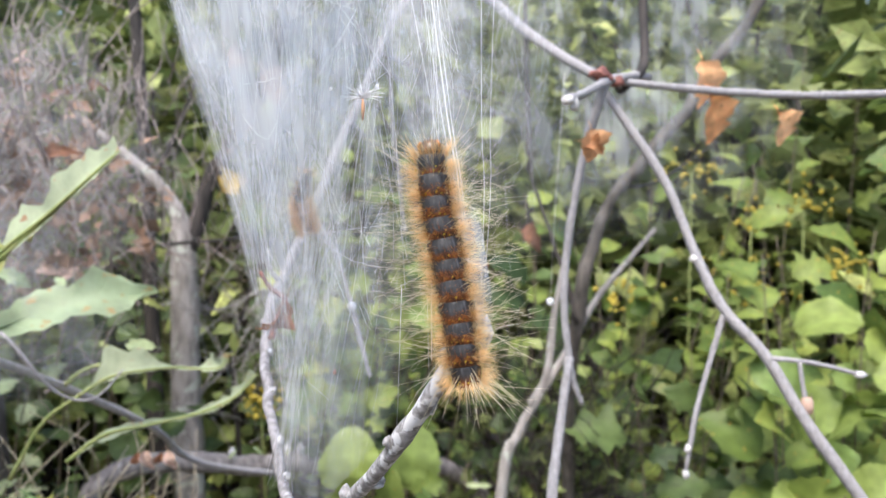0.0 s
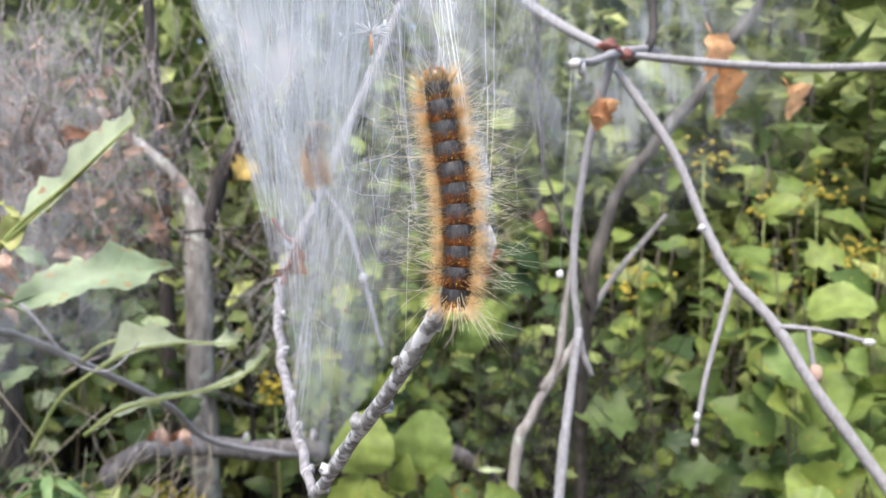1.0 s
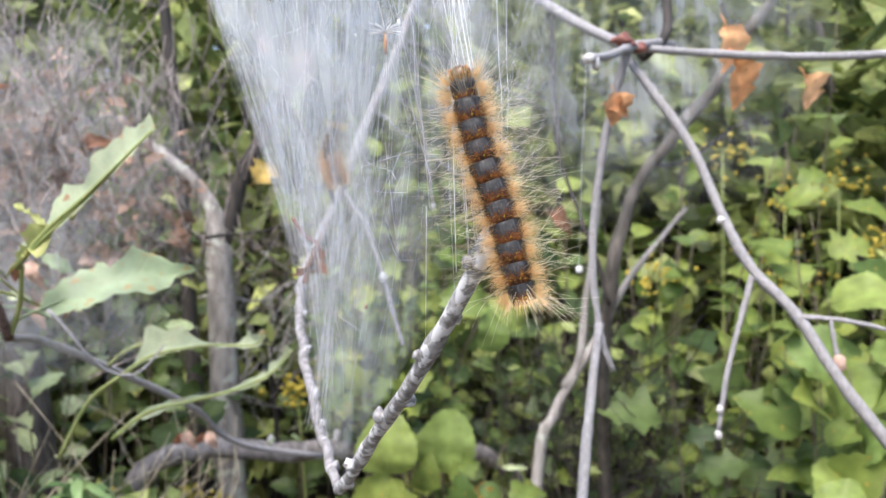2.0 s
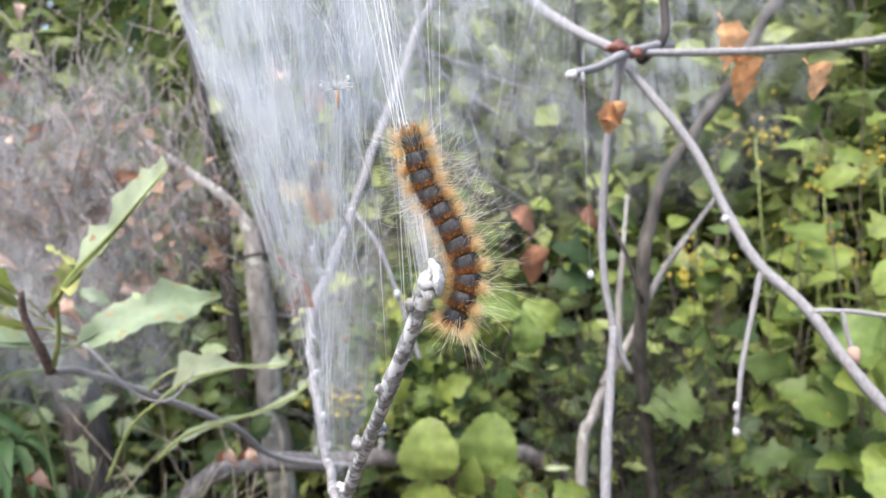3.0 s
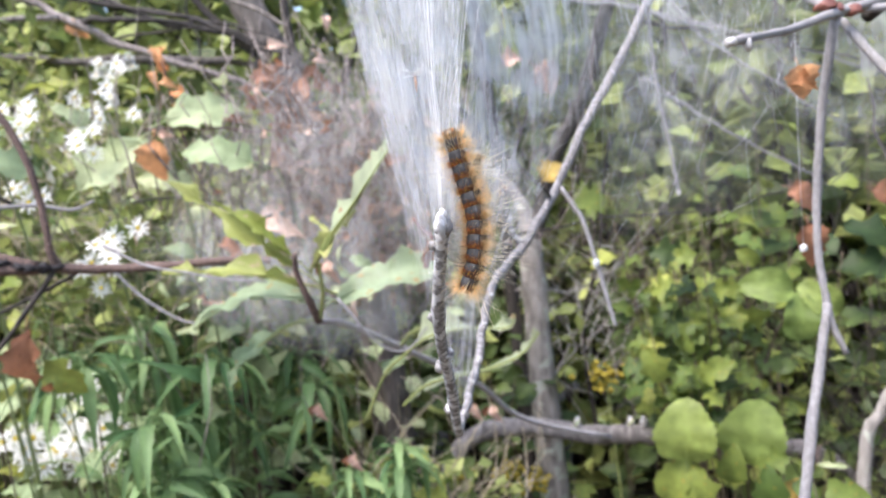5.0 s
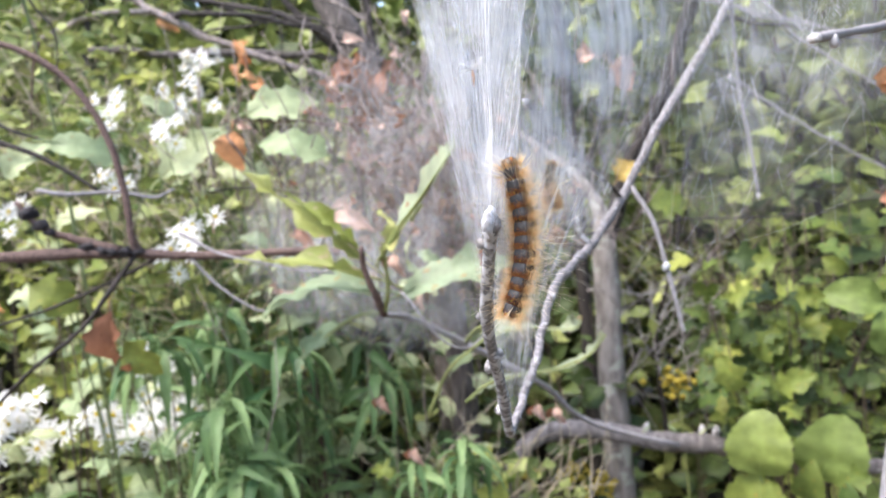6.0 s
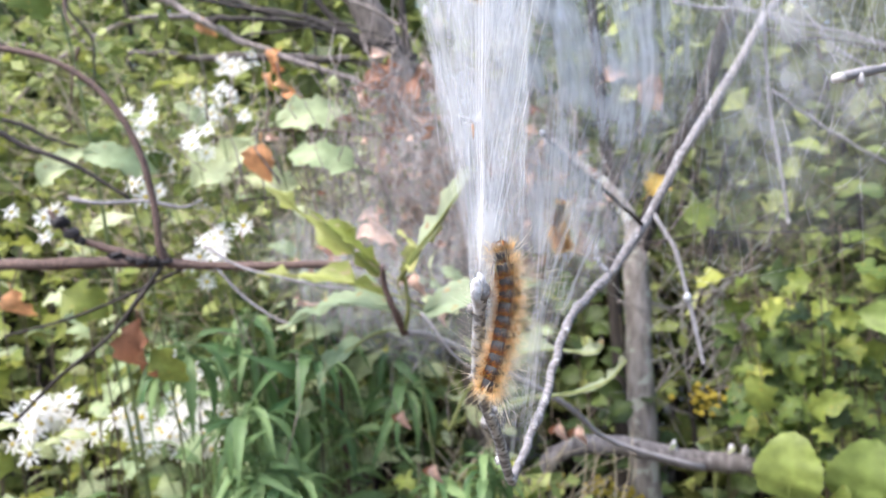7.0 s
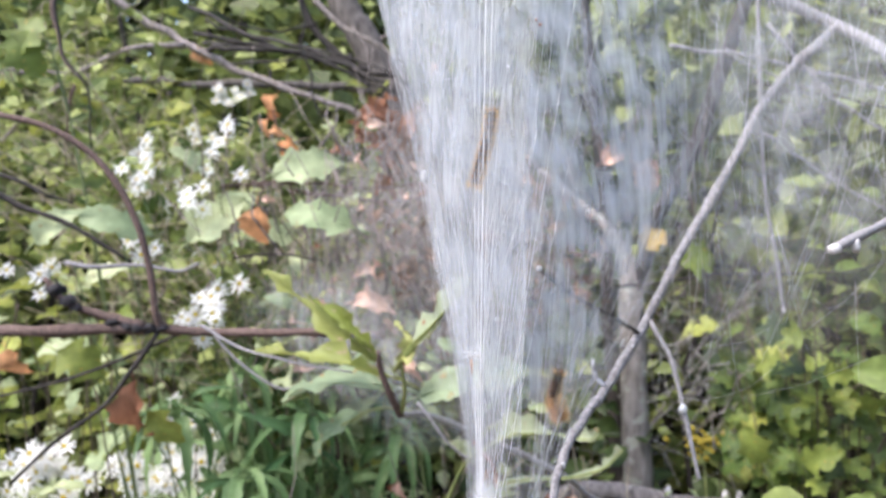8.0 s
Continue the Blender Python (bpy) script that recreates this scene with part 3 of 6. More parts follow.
# ---- forest behind ----
def far_thicket():
    kinds = []
    for i, (mat, n, size) in enumerate((("far_leaf", 1500, 0.075), ("far_leaf", 1300, 0.09), ("mid_leaf", 1500, 0.07))):
        ob = thing("far_shrub", "dense green woodland shrub far behind the web", "shrub", "far shrubs")
        stems = []
        g = random.Random(i)
        for k in range(9):
            a = g.uniform(0, 6.28)
            top = Vector((math.cos(a) * 0.5, math.sin(a) * 0.5, g.uniform(0.9, 1.7)))
            stems.append(tube_data(curve_points([(0.1 * math.cos(a), 0.1 * math.sin(a), 0), top * 0.55 + Vector((0, 0, 0.1)), top], 8), (0.018, 0.005), 5))
        merged("stem", stems, MAT["dark_bark"], ob, kind="stuff")
        v, f = leaf_cloud(n, (0.85, 0.75, 0.9), size, i + 3)
        merged("foliage", [([p + Vector((0, 0, 1.0)) for p in v], f)], MAT[mat], ob, kind="stuff", smooth=False)
        kinds.append(ob)
    g = random.Random(3)
    spots = []
    for k in range(34):
        a = radians(-65 + 150 * k / 33)
        r = g.uniform(2.3, 3.0)
        spots.append((-math.sin(a) * r, math.cos(a) * r, g.uniform(-0.4, 0.0), g.uniform(0.9, 1.25)))
    for k in range(30):
        a = radians(-65 + 150 * k / 29)
        r = g.uniform(3.8, 4.8)
        spots.append((-math.sin(a) * r, math.cos(a) * r, g.uniform(0.2, 0.7), g.uniform(1.2, 1.7)))
    for k in range(14):
        a = radians(90 + 180 * k / 13)
        r = g.uniform(3.0, 4.0)
        spots.append((-math.sin(a) * r, math.cos(a) * r, g.uniform(-0.3, 0.1), g.uniform(0.9, 1.3)))
    for k, (x, y, z, s) in enumerate(spots):
        m = Matrix.LocRotScale((x, y, z), Euler((0, 0, g.uniform(0, 6.28))), None)
        ob = kinds[k % 3] if k < 3 else copy_thing(kinds[k % 3], m)
        ob.matrix_basis = m @ Matrix.Diagonal((s, s, s, 1))


far_thicket()


# ---- mid-distance trees and branches ----
def sapling():
    ob = thing("sapling", "slender grey-barked sapling trunk forking low down", "tree")
    tube("trunk", [(-0.37, 1.095, -0.03), (-0.379, 1.109, 0.57), (-0.389, 1.122, 0.784), (-0.394, 1.131, 0.94), (-0.402, 1.137, 1.01), (-0.432, 1.138, 1.06), (-0.478, 1.138, 1.10), (-0.56, 1.15, 1.16)], [0.025 - 0.006 * min(1, i / 16) - 0.0095 * min(1, max(0, i - 16) / 6) - 0.0035 * max(0, i - 22) / 13 for i in range(36)], MAT["grey_bark"], ob, 36, 10, 0.25)
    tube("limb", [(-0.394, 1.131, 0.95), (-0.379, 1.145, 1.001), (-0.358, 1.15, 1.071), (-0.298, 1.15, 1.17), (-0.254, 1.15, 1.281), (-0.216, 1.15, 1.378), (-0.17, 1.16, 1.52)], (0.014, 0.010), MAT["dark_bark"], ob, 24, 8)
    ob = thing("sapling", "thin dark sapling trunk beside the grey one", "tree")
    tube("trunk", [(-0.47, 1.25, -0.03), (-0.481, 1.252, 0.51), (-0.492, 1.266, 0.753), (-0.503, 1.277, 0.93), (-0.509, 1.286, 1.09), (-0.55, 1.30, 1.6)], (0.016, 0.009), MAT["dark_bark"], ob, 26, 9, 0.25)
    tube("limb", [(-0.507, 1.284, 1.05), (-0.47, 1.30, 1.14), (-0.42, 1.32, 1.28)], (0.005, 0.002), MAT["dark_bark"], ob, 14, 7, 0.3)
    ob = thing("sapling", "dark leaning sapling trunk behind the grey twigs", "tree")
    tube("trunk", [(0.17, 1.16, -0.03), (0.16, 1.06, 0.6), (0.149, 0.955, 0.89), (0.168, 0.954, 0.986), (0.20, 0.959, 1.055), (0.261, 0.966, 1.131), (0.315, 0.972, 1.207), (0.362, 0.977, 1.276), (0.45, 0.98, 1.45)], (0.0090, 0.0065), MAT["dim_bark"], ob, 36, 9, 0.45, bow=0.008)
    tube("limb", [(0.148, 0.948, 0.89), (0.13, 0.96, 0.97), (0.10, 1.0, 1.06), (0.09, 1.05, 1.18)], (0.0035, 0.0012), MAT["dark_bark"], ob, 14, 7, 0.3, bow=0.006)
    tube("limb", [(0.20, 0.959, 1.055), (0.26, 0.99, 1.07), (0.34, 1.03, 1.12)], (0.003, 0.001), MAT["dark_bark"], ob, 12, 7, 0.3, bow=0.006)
    ob = thing("sapling", "pale grey forked sapling among bramble leaves", "tree")
    tube("trunk", [(0.03, 0.96, -0.03), (0.061, 0.98, 0.637), (0.086, 0.988, 0.745), (0.118, 0.993, 0.81), (0.128, 0.998, 0.89), (0.135, 1.001, 0.933), (0.150, 1.02, 1.02)], (0.0092, 0.0022), MAT["grey_bark"], ob, 28, 8, 0.25)
    tube("limb", [(0.10, 0.990, 0.781), (0.136, 0.995, 0.832), (0.185, 1.002, 0.919), (0.257, 1.01, 1.006)], (0.007, 0.003), MAT["grey_bark"], ob, 14, 7)
    ob = thing("tree", "grey tree trunk with bundled bare limbs at wood's edge", "tree")
    tube("trunk", [(-0.76, 1.28, -0.03), (-0.79, 1.281, 0.489), (-0.807, 1.285, 0.778), (-0.852, 1.267, 1.046), (-0.902, 1.24, 1.221), (-0.943, 1.216, 1.35), (-0.988, 1.188, 1.468), (-1.03, 1.166, 1.562), (-1.2, 1.1, 2.1)], (0.045, 0.028), MAT["trunk_bark"], ob, 30, 10, 0.2)
    tube("limb", [(-0.93, 1.225, 1.33), (-1.0, 1.17, 1.40), (-1.08, 1.12, 1.52), (-1.1, 1.1, 1.75)], (0.012, 0.005), MAT["dark_bark"], ob, 14, 7)
    tube("limb", [(-0.90, 1.24, 1.28), (-0.93, 1.24, 1.42), (-0.94, 1.24, 1.62)], (0.012, 0.006), MAT["dark_bark"], ob, 12, 7)
    tube("limb", [(-0.90, 1.24, 1.36), (-0.98, 1.16, 1.40), (-1.10, 1.05, 1.44), (-1.2, 0.96, 1.50)], (0.007, 0.003), MAT["dark_bark"], ob, 14, 7, bow=0.01)
    tube("limb", [(-0.90, 1.24, 1.34), (-1.08, 1.112, 1.371), (-1.254, 0.979, 1.38), (-1.447, 0.833, 1.405), (-1.593, 0.722, 1.43)], (0.0090, 0.007), MAT["trunk_bark"], ob, 20, 8, bow=0.01)
    ob = thing("fallen_branch", "thick grey hooked branch lying across the brambles", "branch")
    tube("wood", [(-0.424, 0.845, 0.50), (-0.425, 0.848, 0.633), (-0.415, 0.858, 0.685), (-0.394, 0.875, 0.717), (-0.343, 0.914, 0.725), (-0.26, 0.974, 0.701), (-0.209, 1.011, 0.694), (-0.176, 1.035, 0.683), (-0.093, 1.095, 0.649), (0.05, 1.19, 0.58), (0.3, 1.3, 0.02)], (0.0115, 0.014), MAT["hook_bark"], ob, 44, 10, 0.35)
    for x, y, z in ((-0.275, 0.962, 0.718), (-0.215, 1.006, 0.710), (-0.20, 1.017, 0.708), (-0.17, 1.03, 0.698)):
        knob("stub", (x, y, z), 0.008, MAT["twig"], ob, (0.7, 0.7, 1.3), x * 9)
    for k, (x, y, z) in enumerate(((-0.275, 0.950, 0.722), (-0.24, 0.975, 0.720), (-0.215, 0.992, 0.714), (-0.165, 1.022, 0.702), (-0.150, 1.035, 0.695))):
        add_leaf(ob, "pale", (x, y, z - 0.004), (x + 0.009 * (-1) ** k, y - 0.003, z + 0.006), (0.3, -0.8, 0.6), 0.5, "bark_curl")
    ob = thing("bare_branch", "long bare grey-brown branch crossing the thicket", "branch")
    tube("wood", [(-1.45, 0.70, 1.70), (-1.297, 0.83, 1.54), (-1.186, 0.909, 1.437), (-1.108, 0.965, 1.384), (-1.005, 1.041, 1.336), (-0.898, 1.119, 1.276), (-0.84, 1.16, 1.25)], (0.0085, 0.005), MAT["nest_twig"], ob, 26, 8, bow=0.012)
    tube("side_branch", [(-1.186, 0.909, 1.437), (-1.23, 0.82, 1.425), (-1.30, 0.75, 1.38), (-1.367, 0.70, 1.323), (-1.42, 0.66, 1.26)], (0.006, 0.0035), MAT["nest_twig"], ob, 16, 7)
    tube("side_branch", [(-1.16, 0.93, 1.42), (-1.067, 0.935, 1.417), (-0.951, 1.022, 1.39), (-0.835, 1.109, 1.347)], (0.006, 0.004), MAT["dark_bark"], ob, 16, 7, bow=0.01)
    tube("side_branch", [(-1.0, 0.783, 1.157), (-0.901, 0.857, 1.152), (-0.797, 0.936, 1.128), (-0.693, 1.015, 1.122)], (0.004, 0.0025), MAT["brown_bark"], ob, 16, 6, bow=0.01)


sapling()


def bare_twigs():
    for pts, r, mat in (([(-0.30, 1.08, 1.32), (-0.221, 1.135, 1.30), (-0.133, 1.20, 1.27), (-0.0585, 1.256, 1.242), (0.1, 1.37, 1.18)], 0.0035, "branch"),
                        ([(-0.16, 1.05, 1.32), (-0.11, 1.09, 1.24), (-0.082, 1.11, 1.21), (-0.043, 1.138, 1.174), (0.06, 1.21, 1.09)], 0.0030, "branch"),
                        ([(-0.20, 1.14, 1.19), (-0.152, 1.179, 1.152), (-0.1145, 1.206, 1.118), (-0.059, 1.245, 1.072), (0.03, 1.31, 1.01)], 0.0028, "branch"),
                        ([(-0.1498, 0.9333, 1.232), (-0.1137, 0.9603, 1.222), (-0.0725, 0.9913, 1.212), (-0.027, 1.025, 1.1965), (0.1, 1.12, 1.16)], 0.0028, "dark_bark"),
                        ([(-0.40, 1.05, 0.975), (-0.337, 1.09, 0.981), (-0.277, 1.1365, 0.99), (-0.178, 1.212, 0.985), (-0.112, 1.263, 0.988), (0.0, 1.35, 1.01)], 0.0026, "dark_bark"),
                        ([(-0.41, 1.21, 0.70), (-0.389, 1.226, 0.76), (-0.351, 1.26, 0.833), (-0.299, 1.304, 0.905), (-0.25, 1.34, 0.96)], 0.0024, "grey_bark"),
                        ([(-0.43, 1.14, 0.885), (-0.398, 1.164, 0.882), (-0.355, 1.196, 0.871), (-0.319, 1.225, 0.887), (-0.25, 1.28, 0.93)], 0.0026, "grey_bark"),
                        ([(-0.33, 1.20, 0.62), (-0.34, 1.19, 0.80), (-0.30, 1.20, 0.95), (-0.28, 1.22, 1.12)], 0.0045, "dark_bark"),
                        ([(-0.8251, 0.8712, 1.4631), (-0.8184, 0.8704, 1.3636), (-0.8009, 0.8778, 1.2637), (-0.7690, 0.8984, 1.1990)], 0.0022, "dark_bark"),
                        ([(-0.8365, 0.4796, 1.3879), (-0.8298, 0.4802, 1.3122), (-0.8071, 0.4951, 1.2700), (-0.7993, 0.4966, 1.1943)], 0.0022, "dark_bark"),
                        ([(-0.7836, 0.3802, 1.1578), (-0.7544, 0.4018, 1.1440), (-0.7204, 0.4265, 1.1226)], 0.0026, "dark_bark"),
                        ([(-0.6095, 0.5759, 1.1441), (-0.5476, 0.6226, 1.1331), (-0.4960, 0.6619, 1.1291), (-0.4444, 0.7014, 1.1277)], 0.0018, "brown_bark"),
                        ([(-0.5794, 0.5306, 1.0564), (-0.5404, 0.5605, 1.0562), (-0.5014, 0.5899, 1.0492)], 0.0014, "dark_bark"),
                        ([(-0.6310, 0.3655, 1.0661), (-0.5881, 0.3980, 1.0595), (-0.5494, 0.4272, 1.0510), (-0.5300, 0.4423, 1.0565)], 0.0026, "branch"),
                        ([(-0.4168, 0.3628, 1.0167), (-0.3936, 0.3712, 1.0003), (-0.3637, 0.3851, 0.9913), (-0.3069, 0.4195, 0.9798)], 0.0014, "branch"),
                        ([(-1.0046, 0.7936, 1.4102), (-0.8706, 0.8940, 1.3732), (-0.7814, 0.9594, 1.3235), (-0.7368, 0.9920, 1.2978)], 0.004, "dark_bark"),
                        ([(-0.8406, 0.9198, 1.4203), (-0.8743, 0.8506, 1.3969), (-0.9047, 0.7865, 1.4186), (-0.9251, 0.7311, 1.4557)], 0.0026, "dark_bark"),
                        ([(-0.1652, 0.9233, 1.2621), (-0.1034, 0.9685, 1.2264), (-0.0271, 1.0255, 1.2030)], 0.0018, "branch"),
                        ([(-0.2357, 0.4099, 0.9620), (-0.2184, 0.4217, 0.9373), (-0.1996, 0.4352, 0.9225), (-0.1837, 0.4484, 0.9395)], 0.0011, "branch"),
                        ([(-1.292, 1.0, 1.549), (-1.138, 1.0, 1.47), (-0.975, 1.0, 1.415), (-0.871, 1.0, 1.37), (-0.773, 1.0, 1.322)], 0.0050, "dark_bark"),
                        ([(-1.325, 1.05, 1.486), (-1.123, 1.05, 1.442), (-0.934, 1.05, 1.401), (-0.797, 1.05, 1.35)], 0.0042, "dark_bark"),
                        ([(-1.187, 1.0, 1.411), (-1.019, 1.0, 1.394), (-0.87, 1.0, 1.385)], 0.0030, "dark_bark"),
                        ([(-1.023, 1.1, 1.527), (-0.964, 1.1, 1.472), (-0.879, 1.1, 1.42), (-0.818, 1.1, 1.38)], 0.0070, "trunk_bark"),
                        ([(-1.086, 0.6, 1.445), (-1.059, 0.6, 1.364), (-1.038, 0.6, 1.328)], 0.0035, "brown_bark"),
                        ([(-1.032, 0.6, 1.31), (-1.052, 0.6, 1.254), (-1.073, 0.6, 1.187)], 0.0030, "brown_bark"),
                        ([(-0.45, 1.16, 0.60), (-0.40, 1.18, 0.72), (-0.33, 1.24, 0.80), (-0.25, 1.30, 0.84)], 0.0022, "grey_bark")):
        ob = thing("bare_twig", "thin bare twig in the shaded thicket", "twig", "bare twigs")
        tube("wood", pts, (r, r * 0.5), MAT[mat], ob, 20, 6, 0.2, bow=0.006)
    for label, key, a, b in (("yellow leaf caught among the twigs", "gold", (-0.249, 0.846, 1.046), (-0.230, 0.862, 1.070)), ("pale dry leaf behind the silk", "pink", (-0.133, 0.562, 1.128), (-0.117, 0.572, 1.108)),
                             ("pinkish dry leaf behind the silk", "pink", (-0.153, 0.546, 1.130), (-0.139, 0.557, 1.140)), ("yellowed leaf in the thicket", "sun", (-0.292, 1.064, 1.015), (-0.247, 1.098, 1.022))):
        ob = thing("dead_leaf", label, "leaf", "dead leaves")
        add_leaf(ob, key, a, b, (0.3, -0.9, 0.3), 1.2, "blade")
        tube("stalk", [Vector(a), Vector(a) + Vector((-0.004, 0.006, 0.015)), Vector(a) + Vector((-0.004, 0.02, 0.05))], (0.0006, 0.0006), MAT["brown_bark"], ob, 6, 5)


bare_twigs()


def brown_branch():
    ob = thing("brown_branch", "reddish brown branch with a black knot and dark twigs", "branch")
    tube("wood", [(-0.80, 0.245, 1.006), (-0.70, 0.29, 1.006), (-0.615, 0.333, 1.004), (-0.575, 0.368, 1.003), (-0.534, 0.407, 1.000), (-0.511, 0.430, 0.9955), (-0.465, 0.457, 0.993), (-0.42, 0.48, 0.993), (-0.36, 0.52, 0.988)], (0.0062, 0.0035), MAT["brown_bark"], ob, 30, 9, 0.35)
    tube("side_branch", [(-0.532, 0.406, 1.001), (-0.533, 0.400, 1.012), (-0.536, 0.398, 1.057), (-0.545, 0.39, 1.109), (-0.569, 0.374, 1.157), (-0.6055, 0.347, 1.19), (-0.6545, 0.309, 1.206), (-0.70, 0.27, 1.21)], (0.0036, 0.0028), MAT["brown_bark"], ob, 30, 8, 0.3)
    tube("side_branch", [(-0.609, 0.337, 1.053), (-0.5945, 0.347, 1.0316), (-0.578, 0.366, 1.018), (-0.545, 0.395, 1.004)], (0.0022, 0.0045), MAT["brown_bark"], ob, 16, 8, 0.5)
    for i, (x, y, z, r) in enumerate(((-0.6005, 0.343, 1.042, 0.0075), (-0.592, 0.349, 1.031, 0.0065), (-0.586, 0.353, 1.024, 0.0045), (-0.568, 0.376, 1.009, 0.0062), (-0.559, 0.384, 1.005, 0.0070), (-0.551, 0.390, 1.003, 0.0072), (-0.541, 0.397, 1.002, 0.0064), (-0.533, 0.404, 1.001, 0.0054))):
        knob("black_knot", (x, y, z), r, MAT["gall"], ob, (1.35, 1.0, 0.72), i * 3.3, "lumpy black gall", 0.75)
    tube("twig", [(-0.534, 0.402, 0.998), (-0.548, 0.378, 0.962), (-0.5636, 0.360, 0.934), (-0.623, 0.345, 0.898), (-0.689, 0.33, 0.85)], (0.0024, 0.0016), MAT["dark_bark"], ob, 20, 7)
    tube("twig", [(-0.525, 0.416, 0.998), (-0.541, 0.42, 0.99), (-0.639, 0.38, 0.952), (-0.724, 0.34, 0.93)], (0.0022, 0.0013), MAT["dark_bark"], ob, 16, 7)
    tube("twig", [(-0.80, 0.30, 1.17), (-0.741, 0.34, 1.145), (-0.705, 0.367, 1.12), (-0.6685, 0.395, 1.10), (-0.62, 0.43, 1.06)], (0.0042, 0.002), MAT["dark_bark"], ob, 18, 7)
    tube("twig", [(-0.50, 0.436, 0.994), (-0.48, 0.45, 0.965), (-0.45, 0.47, 0.94), (-0.43, 0.48, 0.945)], (0.0017, 0.0009), MAT["branch"], ob, 12, 6)


brown_branch()


# ---- forked grey branch with orange leaves ----
def grey_branch():
    ob = thing("grey_branch", "bare lavender-grey branch forking downward with dry orange leaves", "branch")
    B = MAT["branch"]
    tube("side_branch", [(0.0864, 0.4374, 1.1019), (0.0765, 0.452, 1.0570), (0.0702, 0.458, 1.008), (0.0692, 0.456, 0.975), (0.0712, 0.454, 0.955), (0.0735, 0.452, 0.938), (0.0800, 0.453, 0.920)], (0.0026, 0.0019), B, ob, 30, 9, 0.3)
    tube("side_branch", [(0.0722, 0.453, 0.948), (0.0662, 0.442, 0.911), (0.0622, 0.432, 0.888), (0.0582, 0.422, 0.859), (0.050, 0.40, 0.80)], (0.0026, 0.0032), B, ob, 20, 9, 0.3)
    tube("main_stem", [(0.0885, 0.4574, 1.1015), (0.0966, 0.4483, 1.0874), (0.1204, 0.4381, 1.0491), (0.134, 0.4277, 1.0122), (0.1469, 0.4177, 0.9827), (0.1678, 0.4083, 0.9575), (0.1851, 0.3983, 0.9262), (0.2185, 0.3879, 0.8782), (0.27, 0.37, 0.80)], (0.0023, 0.0034), B, ob, 36, 9, 0.25)
    tube("side_branch", [(0.0916, 0.4578, 1.1064), (0.1228, 0.4662, 1.1048), (0.1616, 0.4748, 1.1031), (0.2118, 0.4838, 1.1026), (0.2705, 0.4933, 1.1052), (0.36, 0.50, 1.11)], (0.0022, 0.0028), B, ob, 24, 8, 0.25)
    tube("side_branch", [(0.1484, 0.417, 0.9822), (0.141, 0.4152, 0.9558), (0.1339, 0.4134, 0.9288), (0.1284, 0.4112, 0.8959)], (0.0017, 0.0013), B, ob, 16, 8, 0.4)
    knob("bud", (0.1284, 0.4112, 0.895), 0.0024, MAT["bud"], ob, (0.8, 0.8, 1.2), 1, "pale bud")
    knob("bud", (0.1290, 0.4105, 0.9085), 0.0021, MAT["bud"], ob, (0.8, 0.8, 1.2), 4, "pale bud")
    tube("side_branch", [(0.1685, 0.4062, 0.9579), (0.1904, 0.4067, 0.9558), (0.2139, 0.4071, 0.9503)], (0.0014, 0.0011), B, ob, 12, 8, 0.4)
    knob("bud", (0.2145, 0.4071, 0.950), 0.0025, MAT["bud"], ob, (1.4, 0.8, 0.8), 2, "pale bud")
    tube("side_branch", [(0.1831, 0.4065, 0.9566), (0.1853, 0.4058, 0.9435), (0.1869, 0.4052, 0.9319)], (0.0012, 0.0014), B, ob, 10, 8, 0.4)
    knob("bud", (0.1869, 0.4042, 0.934), 0.0042, MAT["pink_leaf"], ob, (0.8, 0.8, 1.2), 5)
    knob("bud", (0.1307, 0.4165, 1.008), 0.0021, MAT["bud"], ob, (1, 1, 1), 8, "pale bud")
    tube("bough", [(-0.16, 0.60, 1.315), (-0.072, 0.617, 1.268), (-0.044, 0.637, 1.249), (-0.008, 0.655, 1.226), (0.028, 0.626, 1.196), (0.0560, 0.530, 1.145), (0.0879, 0.4374, 1.1019)], (0.0060, 0.0030), B, ob, 28, 9, 0.2)
    tube("side_branch", [(0.0509, 0.3219, 1.0773), (0.0673, 0.3834, 1.0887), (0.0879, 0.4375, 1.1028), (0.1067, 0.4686, 1.1106), (0.1238, 0.4994, 1.1148)], (0.0018, 0.0030), B, ob, 22, 9, 0.5)
    knob("bud", (0.0509, 0.322, 1.0773), 0.0023, MAT["bud"], ob, (1.3, 1.2, 0.9), 3, "pale bud")
    knob("bud", (0.0560, 0.337, 1.0775), 0.0023, MAT["bud"], ob, (0.8, 1, 1.3), 6, "pale bud")
    tube("side_branch", [(0.124, 0.53, 1.26), (0.1226, 0.5126, 1.1677), (0.121, 0.4971, 1.1324), (0.1157, 0.4825, 1.1159), (0.1002, 0.4679, 1.1026)], (0.0028, 0.0030), MAT["dark_bark"], ob, 20, 8, 0.25)
    for x, y, z, r in ((0.082, 0.432, 1.106, 0.0046), (0.0865, 0.437, 1.1045, 0.0036), (0.094, 0.447, 1.104, 0.0042)):
        knob("scar", (x, y, z), r, MAT["red_stem"], ob, (1.3, 1, 0.7), x * 31, "reddish brown bud scar", 0.7)
    for key, base, tip, w in (("salmon", (0.151, 0.479, 1.122), (0.158, 0.478, 1.097), 1.1), ("salmon", (0.157, 0.479, 1.102), (0.166, 0.478, 1.076), 1.1),
                              ("salmon", (0.205, 0.498, 1.094), (0.216, 0.500, 1.076), 1.5), ("orange", (0.071, 0.386, 1.072), (0.0745, 0.385, 1.058), 1.5), ("orange", (0.067, 0.386, 1.066), (0.078, 0.384, 1.063), 1.1)):
        add_leaf(ob, key, base, tip, (0.2, -1, 0.3), w, "dry_leaf")
